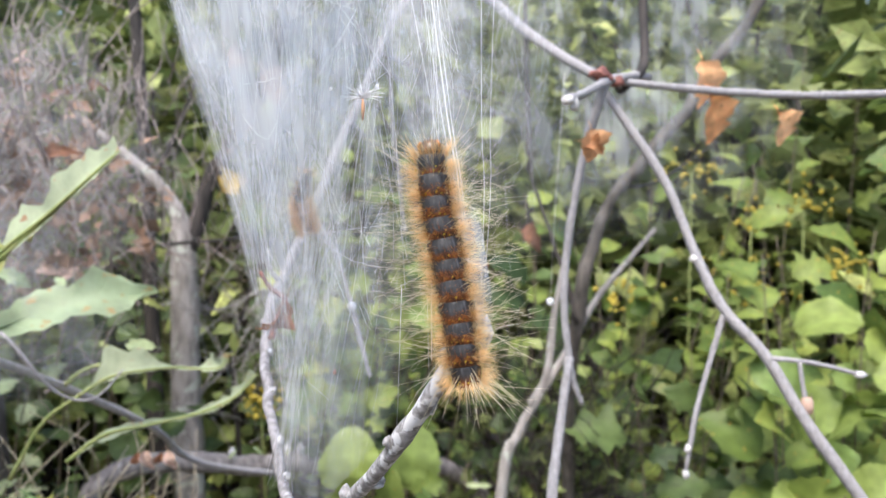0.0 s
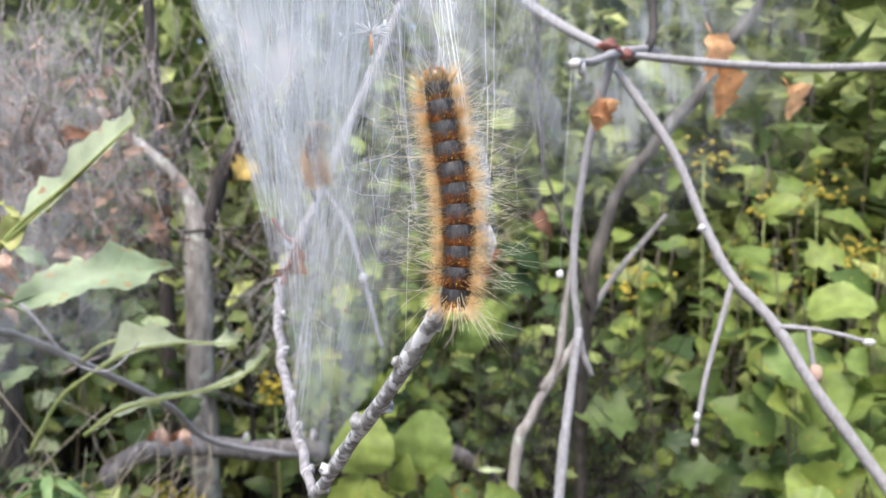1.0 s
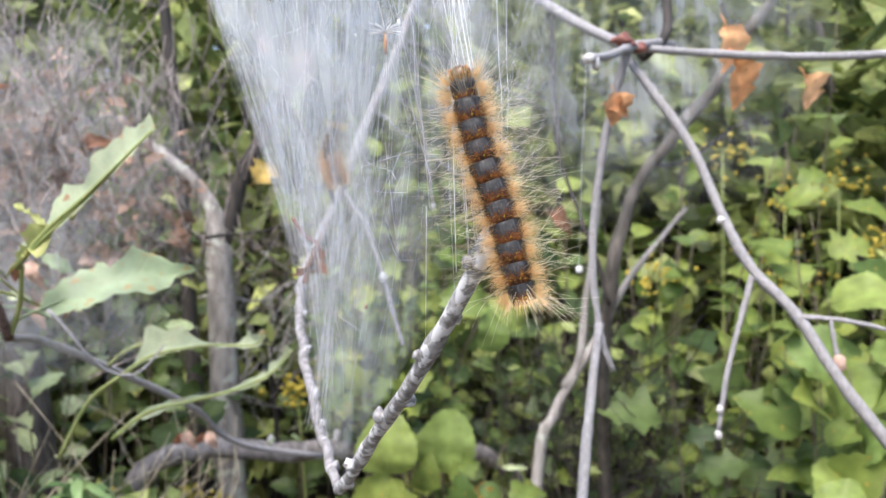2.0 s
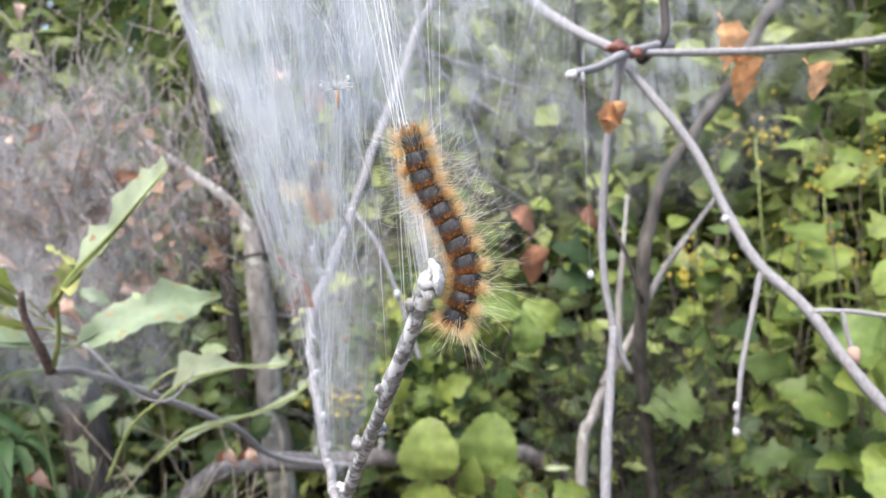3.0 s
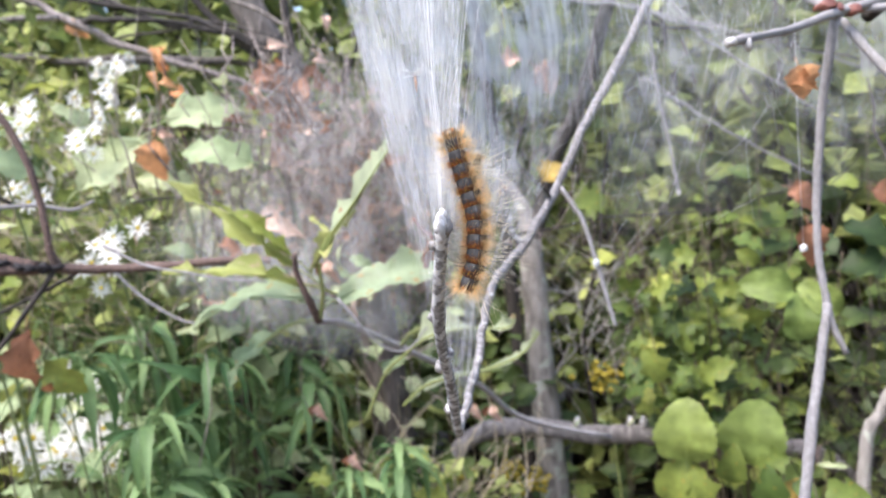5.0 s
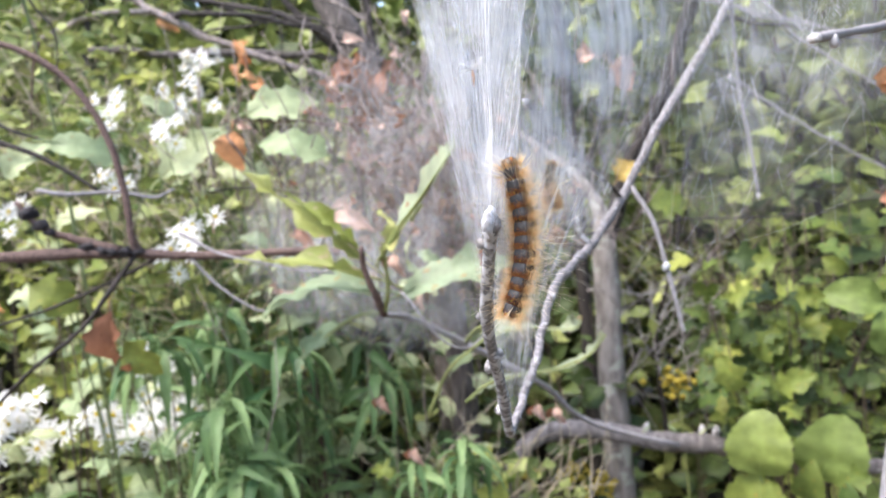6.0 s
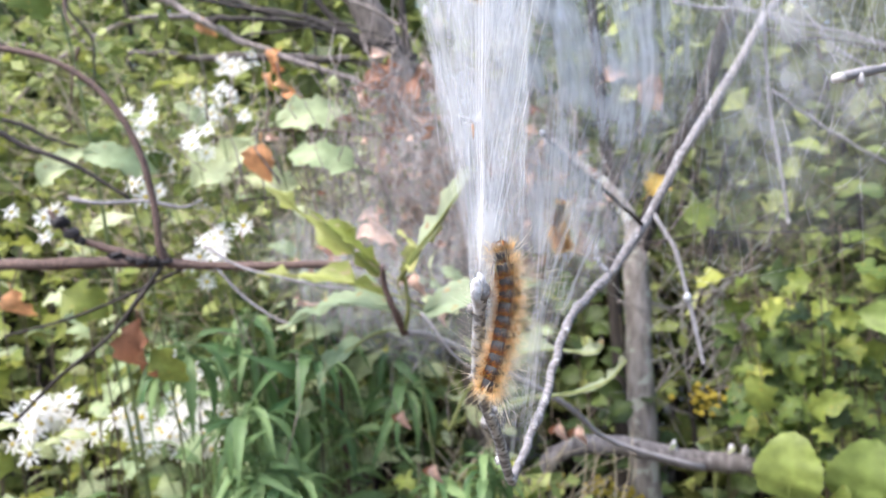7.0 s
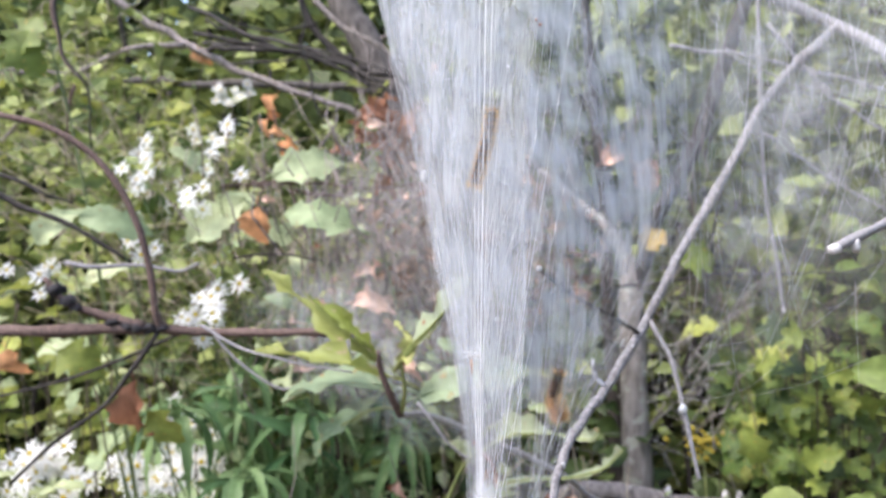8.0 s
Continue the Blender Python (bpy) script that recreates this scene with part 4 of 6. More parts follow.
    tube("twig", [(-0.0455, 0.5822, 1.30), (-0.0455, 0.5822, 1.1753), (-0.0429, 0.5804, 1.1025), (-0.0369, 0.5826, 1.0537), (-0.0331, 0.5837, 1.0172)], (0.0016, 0.0012), B, ob, 20, 7)
    knob("bud", (-0.0331, 0.5837, 1.0172), 0.0019, MAT["bud"], ob, (0.8, 0.8, 1.5), 7, "pale bud")


grey_branch()


def hanging_drop():
    ob = thing("silk_tuft", "small white silk tuft hanging on a thread", "silk")
    knob("tuft", (0.0614, 0.460, 0.979), 0.0024, MAT["silk"], ob, (1, 1, 1), 3)
    v, f = tube_data([Vector((0.0614, 0.460, 0.979)), Vector((0.063, 0.455, 1.04)), Vector((0.066, 0.45, 1.11))], (0.00012, 0.00012), 4)
    merged("thread", [(v, f)], MAT["silk"], ob)


hanging_drop()


# ---- the forked twig that carries the tent ----
def tent_twig():
    ob = thing("tent_twig", "weathered grey forked twig wrapped in white silk", "twig")
    A = [(-0.0339, 0.2137, 0.9387), (-0.0290, 0.2040, 0.9455), (-0.0190, 0.1850, 0.9625), (-0.0076, 0.1620, 0.9804), (0.0010, 0.1480, 0.9955), (0.0080, 0.1395, 1.0080), (0.0120, 0.1347, 1.0156)]
    c = curve_points(A, 40)
    rad = []
    for i in range(40):
        u = i / 39
        rad.append(0.0017 - 0.0001 * u + 0.0009 * max(0, noise.noise(Vector((u * 9, 3, 1)))) + (0.0006 if 0.93 < u < 0.99 else 0))
    v, f = tube_data(c, rad, 12, 0.14, 2)
    child("short_fork", mesh_from("short_fork", v, f, MAT["twig"]), ob)
    for u, side, r in ((0.12, 1, 0.0016), (0.25, -1, 0.0016), (0.47, 1, 0.0021), (0.42, -1, 0.0019), (0.70, 1, 0.0013), (0.86, -1, 0.0015), (0.60, -1, 0.0012)):
        p = c[int(u * 39)]
        knob("bud", p + Vector((0.0019 * side, -0.0008, 0.0006)), r * 0.8, MAT["twig"], ob, (1.0, 0.9, 1.3), u * 20, "pale twig bud", 0.5)
    knob("silk_pad", (0.0120, 0.1348, 1.0160), 0.0014, MAT["cap"], ob, (0.8, 0.85, 1.8), 2, "white silk cap on the twig tip", 0.5)
    knob("silk_pad", (0.0108, 0.1352, 1.0122), 0.0017, MAT["cap"], ob, (0.75, 0.75, 1.3), 5, "white silk cap on the twig tip", 0.5)
    knob("silk_pad", (0.0133, 0.1312, 1.0146), 0.0014, MAT["cap"], ob, (0.75, 1.3, 2.1), 8, "white silk cap on the twig tip", 0.5)
    Bp = [(-0.0335, 0.2132, 0.9383), (-0.0426, 0.2371, 0.9436), (-0.055, 0.2722, 0.9513), (-0.0655, 0.3029, 0.9651), (-0.0723, 0.3299, 0.9782), (-0.0795, 0.3650, 0.9865), (-0.081, 0.3937, 0.9949), (-0.0766, 0.430, 1.0195), (-0.0671, 0.4649, 1.0591), (-0.0545, 0.5282, 1.1147), (-0.0400, 0.6000, 1.178), (-0.008, 0.655, 1.226)]
    c = curve_points(Bp, 110)
    rad = []
    for i, p in enumerate(c):
        u = i / 109
        thin = 0.0015 + 0.0021 * u
        c[i] = p + Vector((noise.noise(p * 95), noise.noise(p * 95 + Vector((5, 2, 8))), noise.noise(p * 95 + Vector((1, 7, 3))))) * (0.0011 if 0.03 < u < 0.97 else 0)
        rad.append(thin * (0.95 + 0.55 * max(0, noise.noise(Vector((u * 31, 4, 2)))) - 0.15 * max(0, noise.noise(Vector((u * 47, 9, 2))))))
    v, f = tube_data(c, rad, 12, 0.22, 5)
    child("long_fork", mesh_from("long_fork", v, f, MAT["fork"]), ob)
    for i in (6, 14, 20, 28, 36, 44, 52, 60, 67):
        knob("bud", c[i] + Vector((0.002, -0.002, 0.001)), 0.0013, MAT["twig"], ob, (1, 1, 1.3), i, "pale twig bud", 0.5)
    tube("side_twig", [(-0.0766, 0.4330, 1.0195), (-0.0740, 0.3862, 1.0374), (-0.0735, 0.345, 1.0525), (-0.0755, 0.315, 1.0691)], (0.0014, 0.0008), MAT["dark_bark"], ob, 18, 8, 0.4)
    knob("bud", (-0.0755, 0.315, 1.0691), 0.0014, MAT["silk"], ob, (1, 1, 1), 4, "pale silky bud")
    tube("side_twig", [(-0.073, 0.438, 1.027), (-0.060, 0.436, 1.0066), (-0.051, 0.430, 0.981), (-0.0413, 0.4219, 0.9498), (-0.039, 0.42, 0.942)], (0.0017, 0.0010), MAT["branch"], ob, 18, 8, 0.4)
    knob("bud", (-0.050, 0.4275, 0.979), 0.0022, MAT["silk"], ob, (1, 1, 1.3), 5, "pale silky bud")
    tube("side_twig", [(-0.081, 0.3937, 0.9949), (-0.0855, 0.388, 1.003), (-0.0852, 0.386, 1.012)], (0.0015, 0.0010), MAT["twig"], ob, 8, 7, 0.3)


tent_twig()


# ---- silk tent ----
WTIP, VBASE = Vector((0.0120, 0.1347, 1.0156)), Vector((-0.0339, 0.2137, 0.9387))
MIDA = Vector((-0.0076, 0.1620, 0.9804))
EDGE = Vector((-0.0445, 0.2110, 1.0090))
BACK = Vector((-0.0790, 0.3700, 0.9900))


def tent_low(s):
    """Foot of the tent: 0 the silk cap, 0.5 the crotch, 1 the outer edge, 1.6 back along the long fork."""
    if s < 0.25:
        return WTIP.lerp(MIDA, s / 0.25)
    if s < 0.5:
        return MIDA.lerp(VBASE, (s - 0.25) / 0.25)
    if s < 0.75:
        return VBASE.lerp(EDGE, (s - 0.5) / 0.25 * 0.6)
    if s < 1.0:
        return VBASE.lerp(EDGE, 0.6 + (s - 0.75) / 0.25 * 0.4)
    return EDGE.lerp(BACK, (s - 1.0) / 0.6)


def tent_high(s, z):
    """Top of the tent at the height z, flaring as it rises."""
    k = (z - 1.10) / 0.05
    a = Vector((-0.0005 - 0.004 * k, 0.164 + 0.020 * k, z))
    b = Vector((-0.078 - 0.015 * k, 0.235 + 0.004 * k, z))
    c = Vector((-0.030 + 0.002 * k, 0.42 + 0.006 * k, z))
    if s < 1:
        return a.lerp(b, s)
    return b.lerp(c, (s - 1) / 0.6)


def tent_point(s, w, u, top=1.30):
    """A point of the tent: s round it, w across its depth, u from foot to top."""
    low, high = tent_low(s), tent_high(s, top)
    mid = tent_high(s, 1.10)
    zr = (1.10 - low.z) / (top - low.z)
    p = low.lerp(mid, u / zr) if u < zr else mid.lerp(high, (u - zr) / (1 - zr))
    if u < zr and s < 1:
        # near the cap the silk first climbs, then flares
        q = u / zr
        side = (mid - low) * (q ** (1 + 0.9 * (1 - s)) - q)
        p += Vector((side.x, side.y, 0))
    bulge = math.sin(math.pi * min(1, s)) ** 0.6 * min(1.0, u * 2.2) if s < 1 else 0.35 * min(1.0, u * 1.5)
    out = Vector((0.84, 0.53, 0)) * (0.027 * w * bulge)
    return p + out


def silk_tent():
    ob = thing("silk_tent", "white silken caterpillar tent stretched between twig forks", "web")
    g = random.Random(11)
    pieces, fine = [], []
    for k in range(170):
        front = k < 70
        s = g.random() ** 0.7 if front else g.uniform(0.98, 1.60)
        s1 = s + g.gauss(0, g.choice((0.15, 0.45)) if front else g.choice((0.08, 0.25)))
        if k > 157:
            s = s1 = g.uniform(0.90, 1.0)
        w, w1 = g.uniform(-0.35, 1), g.uniform(-0.35, 1)
        low = 0.0 if k > 157 else g.uniform(0.0, 0.12) if g.random() < 0.22 else g.uniform(0.12, 0.5)
        tight = g.choice((0.01, 0.02, 0.04, 0.07))
        thick = g.choice((0.6, 0.8, 1.0, 1.2))
        for i in range(g.randint(1, 5)):
            a, b = s + g.gauss(0, tight * 0.6), s1 + g.gauss(0, tight * 1.4)
            c, d = w + g.gauss(0, tight * 3), w1 + g.gauss(0, tight * 5)
            u0, u1 = max(0.0, low + g.gauss(0, 0.05)), 1.0 if g.random() < 0.7 else g.uniform(0.4, 0.9)
            sway, turn = g.uniform(0.0, 0.0035), g.uniform(0, 6.3)
            pts = []
            for q in range(11):
                q /= 10
                p = tent_point(min(1.6, max(0, a + (b - a) * q)), max(-0.4, c + (d - c) * q), u0 + (u1 - u0) * q)
                pts.append(p + Vector((math.sin(turn + q * 7), math.cos(turn + q * 5), 0)) * sway)
            r = 0.000010 * thick * (1 + 5.0 * g.random() ** 9)
            (pieces if k % 2 else fine).append(tube_data(pts, (r * 1.2, r), 3))
    # bright cables that rise from the silk cap and fan out backward
    for i in range(9):
        b = g.uniform(-0.030, 0.0)
        a = g.gauss(-0.0525 * b, 0.0012)
        p0 = WTIP.lerp(MIDA, 0.36 * (b + 0.030) / 0.030) + Vector((g.gauss(-0.0012, 0.0008), g.gauss(0.0005, 0.0010), g.uniform(-0.003, 0.004)))
        p1 = Vector((0.0013 + a, 0.178 + b, 1.083 + 0.343 * b))
        p2 = p1 + (p1 - p0) * 2.4 + Vector((g.gauss(0.0, 0.004), g.gauss(0, 0.01), 0))
        r = 0.000018 * (1 + 2.0 * g.random() ** 4)
        pieces.append(tube_data(curve_points([p0, p0.lerp(p1, 0.5) + Vector((0, -0.002, 0)), p1, p2], 12), (r * 1.5, r), 3))
    for a, b, r in ((0.0, 0.0, 0.00015), (-0.0012, 0.0006, 0.00008), (0.0008, 0.0, 0.00009), (-0.003, 0.002, 0.00006), (0.0075, 0.004, 0.00005), (0.0095, 0.006, 0.00004)):
        p0, p1 = WTIP + Vector((-0.001 + a * 0.2, 0.001, 0.002)), Vector((0.0050 + a, 0.1485 + b, 1.060))
        pieces.append(tube_data(curve_points([p0, p0.lerp(p1, 0.5) + Vector((0.0006, 0, 0)), p1, p1 + (p1 - p0) * 2.5], 14), (r, r * 0.8), 5))
    # cross threads
    for i in range(240):
        s, u, w = g.uniform(0.05, 1.55), g.uniform(0.05, 0.6), g.uniform(-0.2, 1)
        ds, du, dw = g.gauss(0, 0.10), g.uniform(0.06, 0.22), g.gauss(0, 0.25)
        a, b = g.uniform(0, 6), g.uniform(0.01, 0.05)
        pts = []
        for q in range(10):
            q /= 9
            pts.append(tent_point(min(1.6, max(0, s + ds * q * 2 + b * math.sin(a + q * 5))), min(1.1, max(-0.25, w + dw * q + b * 4 * math.cos(a + q * 4))), min(1, u + du * q)))
        r = 0.000018 * (1 + 2.0 * g.random() ** 3)
        fine.append(tube_data(pts, (r, r * 0.8), 3))
    for i in range(300):
        s, u = g.uniform(0.0, 1.5), g.uniform(0.08, 0.7)
        w = g.uniform(-0.2, 1)
        p0 = tent_point(s, w, u)
        p1 = tent_point(min(1.6, max(0, s + g.gauss(0, 0.16))), g.uniform(-0.2, 1), min(1, max(0, u + g.gauss(0.03, 0.10))))
        fine.append(tube_data([p0, (p0 + p1) / 2 - Vector((0, 0, 0.001)), p1], (0.00004, 0.00003), 3))
    for i in range(26):
        p0 = Vector((-0.046, 0.245, 0.948)) + Vector((g.gauss(0, 0.002), g.gauss(0, 0.003), 0))
        p1 = Vector((-0.036, 0.252, 1.022)) + Vector((g.gauss(0, 0.0022), g.gauss(0, 0.002), g.uniform(-0.01, 0.02)))
        fine.append(tube_data(curve_points([p0, p0.lerp(p1, 0.5) + Vector((g.gauss(0, 0.0006), 0, 0)), p1, p1 + Vector((0.004, 0.004, 0.05))], 8), (0.00005, 0.00004), 3))
    merged("strand", pieces, MAT["silk"], ob, "taut white silk strands", "stuff")
    merged("fine_strand", fine, MAT["silk"], ob, "fine tangled silk threads", "stuff")

    def sheet(name, s0, s1, wf, u0, u1, mat, soft=(True, False), ns=36, nu=18):
        verts, faces = [], []
        for j in range(nu + 1):
            for i in range(ns + 1):
                s, u = s0 + (s1 - s0) * i / ns, u0 + (u1 - u0) * j / nu
                p = tent_point(s, wf, u)
                verts.append(p + Vector((0.84, 0.53, 0)) * 0.0016 * noise.noise(p * 70 + Vector((wf * 5, 0, 0))))
        for j in range(nu):
            for i in range(ns):
                a = j * (ns + 1) + i
                faces.append((a, a + 1, a + ns + 2, a + ns + 1))
        me = mesh_from(name, verts, faces, mat)
        fade = me.attributes.new("silk_fill", "FLOAT", "POINT")
        vals = []
        for j in range(nu + 1):
            for i in range(ns + 1):
                a, b = i / ns, u0 + (u1 - u0) * j / nu
                rim = 0.7 * max(0, (a - 0.78) / 0.22)
                vals.append(min(1, a * 4 if soft[0] else 1, (1 - a) * 4 if soft[1] else 1) * (max(rim, 0.28 + 0.72 * min(1, max(0, (b - 0.06) / 0.32))) if s1 <= 1 else 0.30 + 0.70 * min(1, b / 0.42)))
        fade.data.foreach_set("value", vals)
        child(name, me, ob, "thin translucent gauze of silk")

    sheet("gauze", 0.14, 1.0, 0.9, 0.02, 1.0, MAT["thin_sheet"])
    sheet("gauze", 0.14, 1.0, -0.15, 0.02, 1.0, MAT["sheet"])
    sheet("gauze", 0.30, 1.0, 0.1, 0.05, 1.0, MAT["thin_sheet"])
    sheet("gauze", 1.0, 1.6, 0.5, 0.04, 1.0, MAT["curtain"], (False, True))
    sheet("gauze", 0.9, 1.55, -0.2, 0.06, 1.0, MAT["curtain"], (True, True))
    # veil between the two forks
    forks_b = curve_points([VBASE, (-0.0426, 0.2371, 0.9436), (-0.055, 0.2722, 0.9513), (-0.0655, 0.3029, 0.9651), (-0.0723, 0.3299, 0.9782), (-0.0795, 0.3650, 0.9865), (-0.081, 0.3937, 0.9949), (-0.0766, 0.430, 1.0195)], 25)
    verts, faces, vals = [], [], []
    for j in range(25):
        u = j / 24
        for i in range(21):
            v = i / 20
            p = VBASE.lerp(WTIP + Vector((0, 0, 0.012)), u).lerp(forks_b[j], v) + Vector((0, 0, 0.012 * math.sin(math.pi * v) * u))
            verts.append(p + Vector((0.7, 0.5, 0)) * 0.0015 * noise.noise(p * 60))
            vals.append(1.0 * min(1, 3 * v, 5 * (1 - v)) * (0.25 + 0.75 * u))
    for j in range(24):
        for i in range(20):
            a = j * 21 + i
            faces.append((a, a + 1, a + 22, a + 21))
    me = mesh_from("gauze", verts, faces, MAT["thin_sheet"])
    fade = me.attributes.new("silk_fill", "FLOAT", "POINT")
    fade.data.foreach_set("value", vals)
    child("gauze", me, ob, "thin translucent gauze of silk")
    # sleeve of silk round the short fork's end, opening upward into the strands
    ring, verts, faces, vals = 14, [], [], []
    axis = [(MIDA.lerp(WTIP, 0.55), 0.0021, 0.2), (MIDA.lerp(WTIP, 0.80), 0.0025, 0.8), (WTIP, 0.0027, 1.3), (WTIP + Vector((-0.001, 0.0025, 0.006)), 0.0032, 0.8), (Vector((0.0078, 0.1445, 1.035)), 0.0046, 0.75), (Vector((0.0035, 0.1535, 1.060)), 0.0075, 0.6), (Vector((-0.001, 0.168, 1.10)), 0.014, 0.25), (Vector((-0.008, 0.184, 1.16)), 0.03, 0.0)]
    for p, r, q in axis:
        for i in range(ring):
            a = 6.283 * i / ring
            verts.append(p + Vector((math.cos(a), math.sin(a), 0)) * r * (1 + 0.25 * noise.noise(Vector((i * 0.9, r * 900, 2)))))
            vals.append(q)
    for j in range(len(axis) - 1):
        for i in range(ring):
            k = (i + 1) % ring
            faces.append((j * ring + i, j * ring + k, (j + 1) * ring + k, (j + 1) * ring + i))
    me = mesh_from("silk_sleeve", verts, faces, MAT["sheet"])
    fade = me.attributes.new("silk_fill", "FLOAT", "POINT")
    fade.data.foreach_set("value", vals)
    child("silk_sleeve", me, ob, "white sleeve of silk round the twig tip")
    # flecks caught in the silk
    for i in range(12):
        p = tent_point(g.uniform(0.2, 1.5), g.uniform(-0.2, 1), g.uniform(0.1, 0.6))
        knob("fleck", p, g.uniform(0.0003, 0.0006), MAT["silk"] if g.random() < 0.7 else MAT["brown_leaf"], ob, (1, 1, 1.4), i, "", 0.6)
    knob("silk_clot", tent_point(0.98, 0.2, 0.36), 0.0017, MAT["silk"], ob, (1, 0.6, 1.3), 3, "dense white clot of silk", 0.7)


silk_tent()


def silk_veil():
    """A wide thin veil that hangs from the bough beside the tent."""
    ob = thing("silk_veil", "wide thin grey veil of silk beneath the bough", "web")
    a, b, c, d = Vector((-0.055, 0.40, 0.985)), Vector((0.055, 0.46, 1.00)), Vector((0.10, 0.56, 1.36)), Vector((-0.07, 0.50, 1.36))
    n = 20
    for k, off in enumerate((0.0, 0.035, 0.0)):
        if k == 2:
            a, b, c, d = Vector((0.02, 0.52, 0.99)), Vector((0.24, 0.56, 1.02)), Vector((0.32, 0.60, 1.36)), Vector((0.02, 0.56, 1.36))
        verts, faces, vals = [], [], []
        for j in range(n + 1):
            for i in range(n + 1):
                u, v = i / n, j / n
                p = a.lerp(b, u).lerp(d.lerp(c, u), v) + Vector((0, off + 0.02 * math.sin(3 * u), 0))
                verts.append(p + Vector((0, 0.008 * noise.noise(p * 25), 0)))
                vals.append((0.85 if k < 2 else 1.25) * min(1, 4 * u, 2.0 * (1 - u)) * min(1, 3.5 * v))
        for j in range(n):
            for i in range(n):
                q = j * (n + 1) + i
                faces.append((q, q + 1, q + n + 2, q + n + 1))
        me = mesh_from("gauze", verts, faces, MAT["thin_sheet"])
        fade = me.attributes.new("silk_fill", "FLOAT", "POINT")
        fade.data.foreach_set("value", vals)
        child("gauze", me, ob, "thin translucent gauze of silk")
    a, b, c, d = Vector((-0.055, 0.40, 0.985)), Vector((0.055, 0.46, 1.00)), Vector((0.10, 0.56, 1.36)), Vector((-0.07, 0.50, 1.36))
    g = random.Random(31)
    threads = []
    for i in range(120):
        u, v = g.random(), g.random()
        p = a.lerp(b, u).lerp(d.lerp(c, u), v * 0.6)
        u2, v2 = min(1, max(0, u + g.gauss(0, 0.25))), min(1, max(0, v + g.gauss(0.1, 0.3)))
        q = a.lerp(b, u2).lerp(d.lerp(c, u2), v2)
        threads.append(tube_data([p, (p + q) / 2 - Vector((0, 0, 0.003)), q], (0.00007, 0.00005), 3))
    merged("thread", threads, MAT["silk"], ob, kind="stuff")


silk_veil()


def seed_parachute():
    at = Vector((-0.0116, 0.1678, 1.0570))
    ob = thing("seed_parachute", "feathery white seed parachute caught in the silk", "seed", at=at)
    g = random.Random(5)
    rays = []
    for i in range(26):
        a = g.uniform(0, 6.28)
        d = Vector((math.cos(a), math.sin(a) * 0.6, g.uniform(-0.15, 0.7))).normalized() * g.uniform(0.003, 0.0048)
        rays.append(tube_data([Vector((0, 0, 0)), d * 0.5 + Vector((0, 0, 0.0003)), d], (0.00013, 0.00006), 3))
    merged("ray", rays, MAT["silk"], ob, kind="stuff")
    v, f = tube_data([Vector((0, 0, 0)), Vector((0.0001, 0, -0.0018)), Vector((0, 0, -0.0045))], [0.00015, 0.00045, 0.0002], 6)
    merged("seed", [(v, f)], MAT["orange_leaf"], ob, "small tan seed")


seed_parachute()


def red_leaflet():
    ob = thing("dry_leaflet", "curled reddish brown leaflet caught on the silk edge", "leaf")
    tube("stalk", [(-0.0450, 0.214, 1.0165), (-0.0425, 0.2155, 1.0120), (-0.0385, 0.2160, 1.0085), (-0.0412, 0.216, 1.0030), (-0.0422, 0.215, 0.9980)], (0.0005, 0.0010), MAT["red_stem"], ob, 14, 6, 0.4)
    add_leaf(ob, "brown", (-0.0382, 0.2155, 1.0090), (-0.0424, 0.2150, 0.9975), (0.6, -0.6, 0.3), 0.7, "blade")


red_leaflet()


# ---- caterpillars ----
RINGS = 11
RING = 0.0036


def ring_mesh(radius, length):
    verts, faces = [], []
    n, sides = 7, 18
    for i in range(n):
        u = i / (n - 1)
        y = (u - 0.5) * length
        r = radius * (0.79 + 0.23 * math.sin(math.pi * u) ** 0.7)
        for k in range(sides):
            a = 2 * math.pi * k / sides
            s = 1 + 0.05 * math.cos(6 * a)
            verts.append(Vector((math.cos(a) * r * s * 1.02, y, math.sin(a) * r * s * 0.92)))
    for i in range(n - 1):
        for k in range(sides):
            j = (k + 1) % sides
            faces.append((i * sides + k, (i + 1) * sides + k, (i + 1) * sides + j, i * sides + j))
    faces.append(tuple(range(sides)))
    faces.append(tuple((n - 1) * sides + k for k in range(sides))[::-1])
    return verts, faces


def hair_mesh(name, seed, count, low, high, radius, mat, lean, where, mid=0.0, wide=0.3):
    """Tapered bent hairs on one ring; where picks the angle round the body."""
    g = random.Random(seed)
    verts, faces = [], []
    for i in range(count):
        a = where(g)
        y = max(-0.5, min(0.5, g.gauss(mid, wide))) * RING
        d = Vector((math.cos(a), lean + g.gauss(0, 0.38), math.sin(a))).normalized()
        base = Vector((math.cos(a) * 0.00255, y, math.sin(a) * 0.0023))
        n = g.uniform(low, high)
        bend = Vector((g.gauss(0, 0.2), g.gauss(0, 0.25), g.gauss(-0.05, 0.2))) * n * 0.5
        pts = [base, base + d * n * 0.35, base + d * n * 0.7 + bend * 0.35, base + d * n + bend]
        v, f = tube_data(pts, (radius, radius * 0.35), 3)
        k = len(verts)
        verts += v
        faces += [tuple(q + k for q in p) for p in f]
    return mesh_from(name, verts, faces, mat)


def around(g):
    return g.uniform(0, 6.283)


def sides(g):
    a = g.gauss(0.0, 0.42)
    return a if g.random() < 0.5 else math.pi - a


def flank(g):
    a = g.gauss(0.08, 0.36)
    return a if g.random() < 0.5 else math.pi - a


def crest(g):
    return g.gauss(math.pi / 2, 0.8)


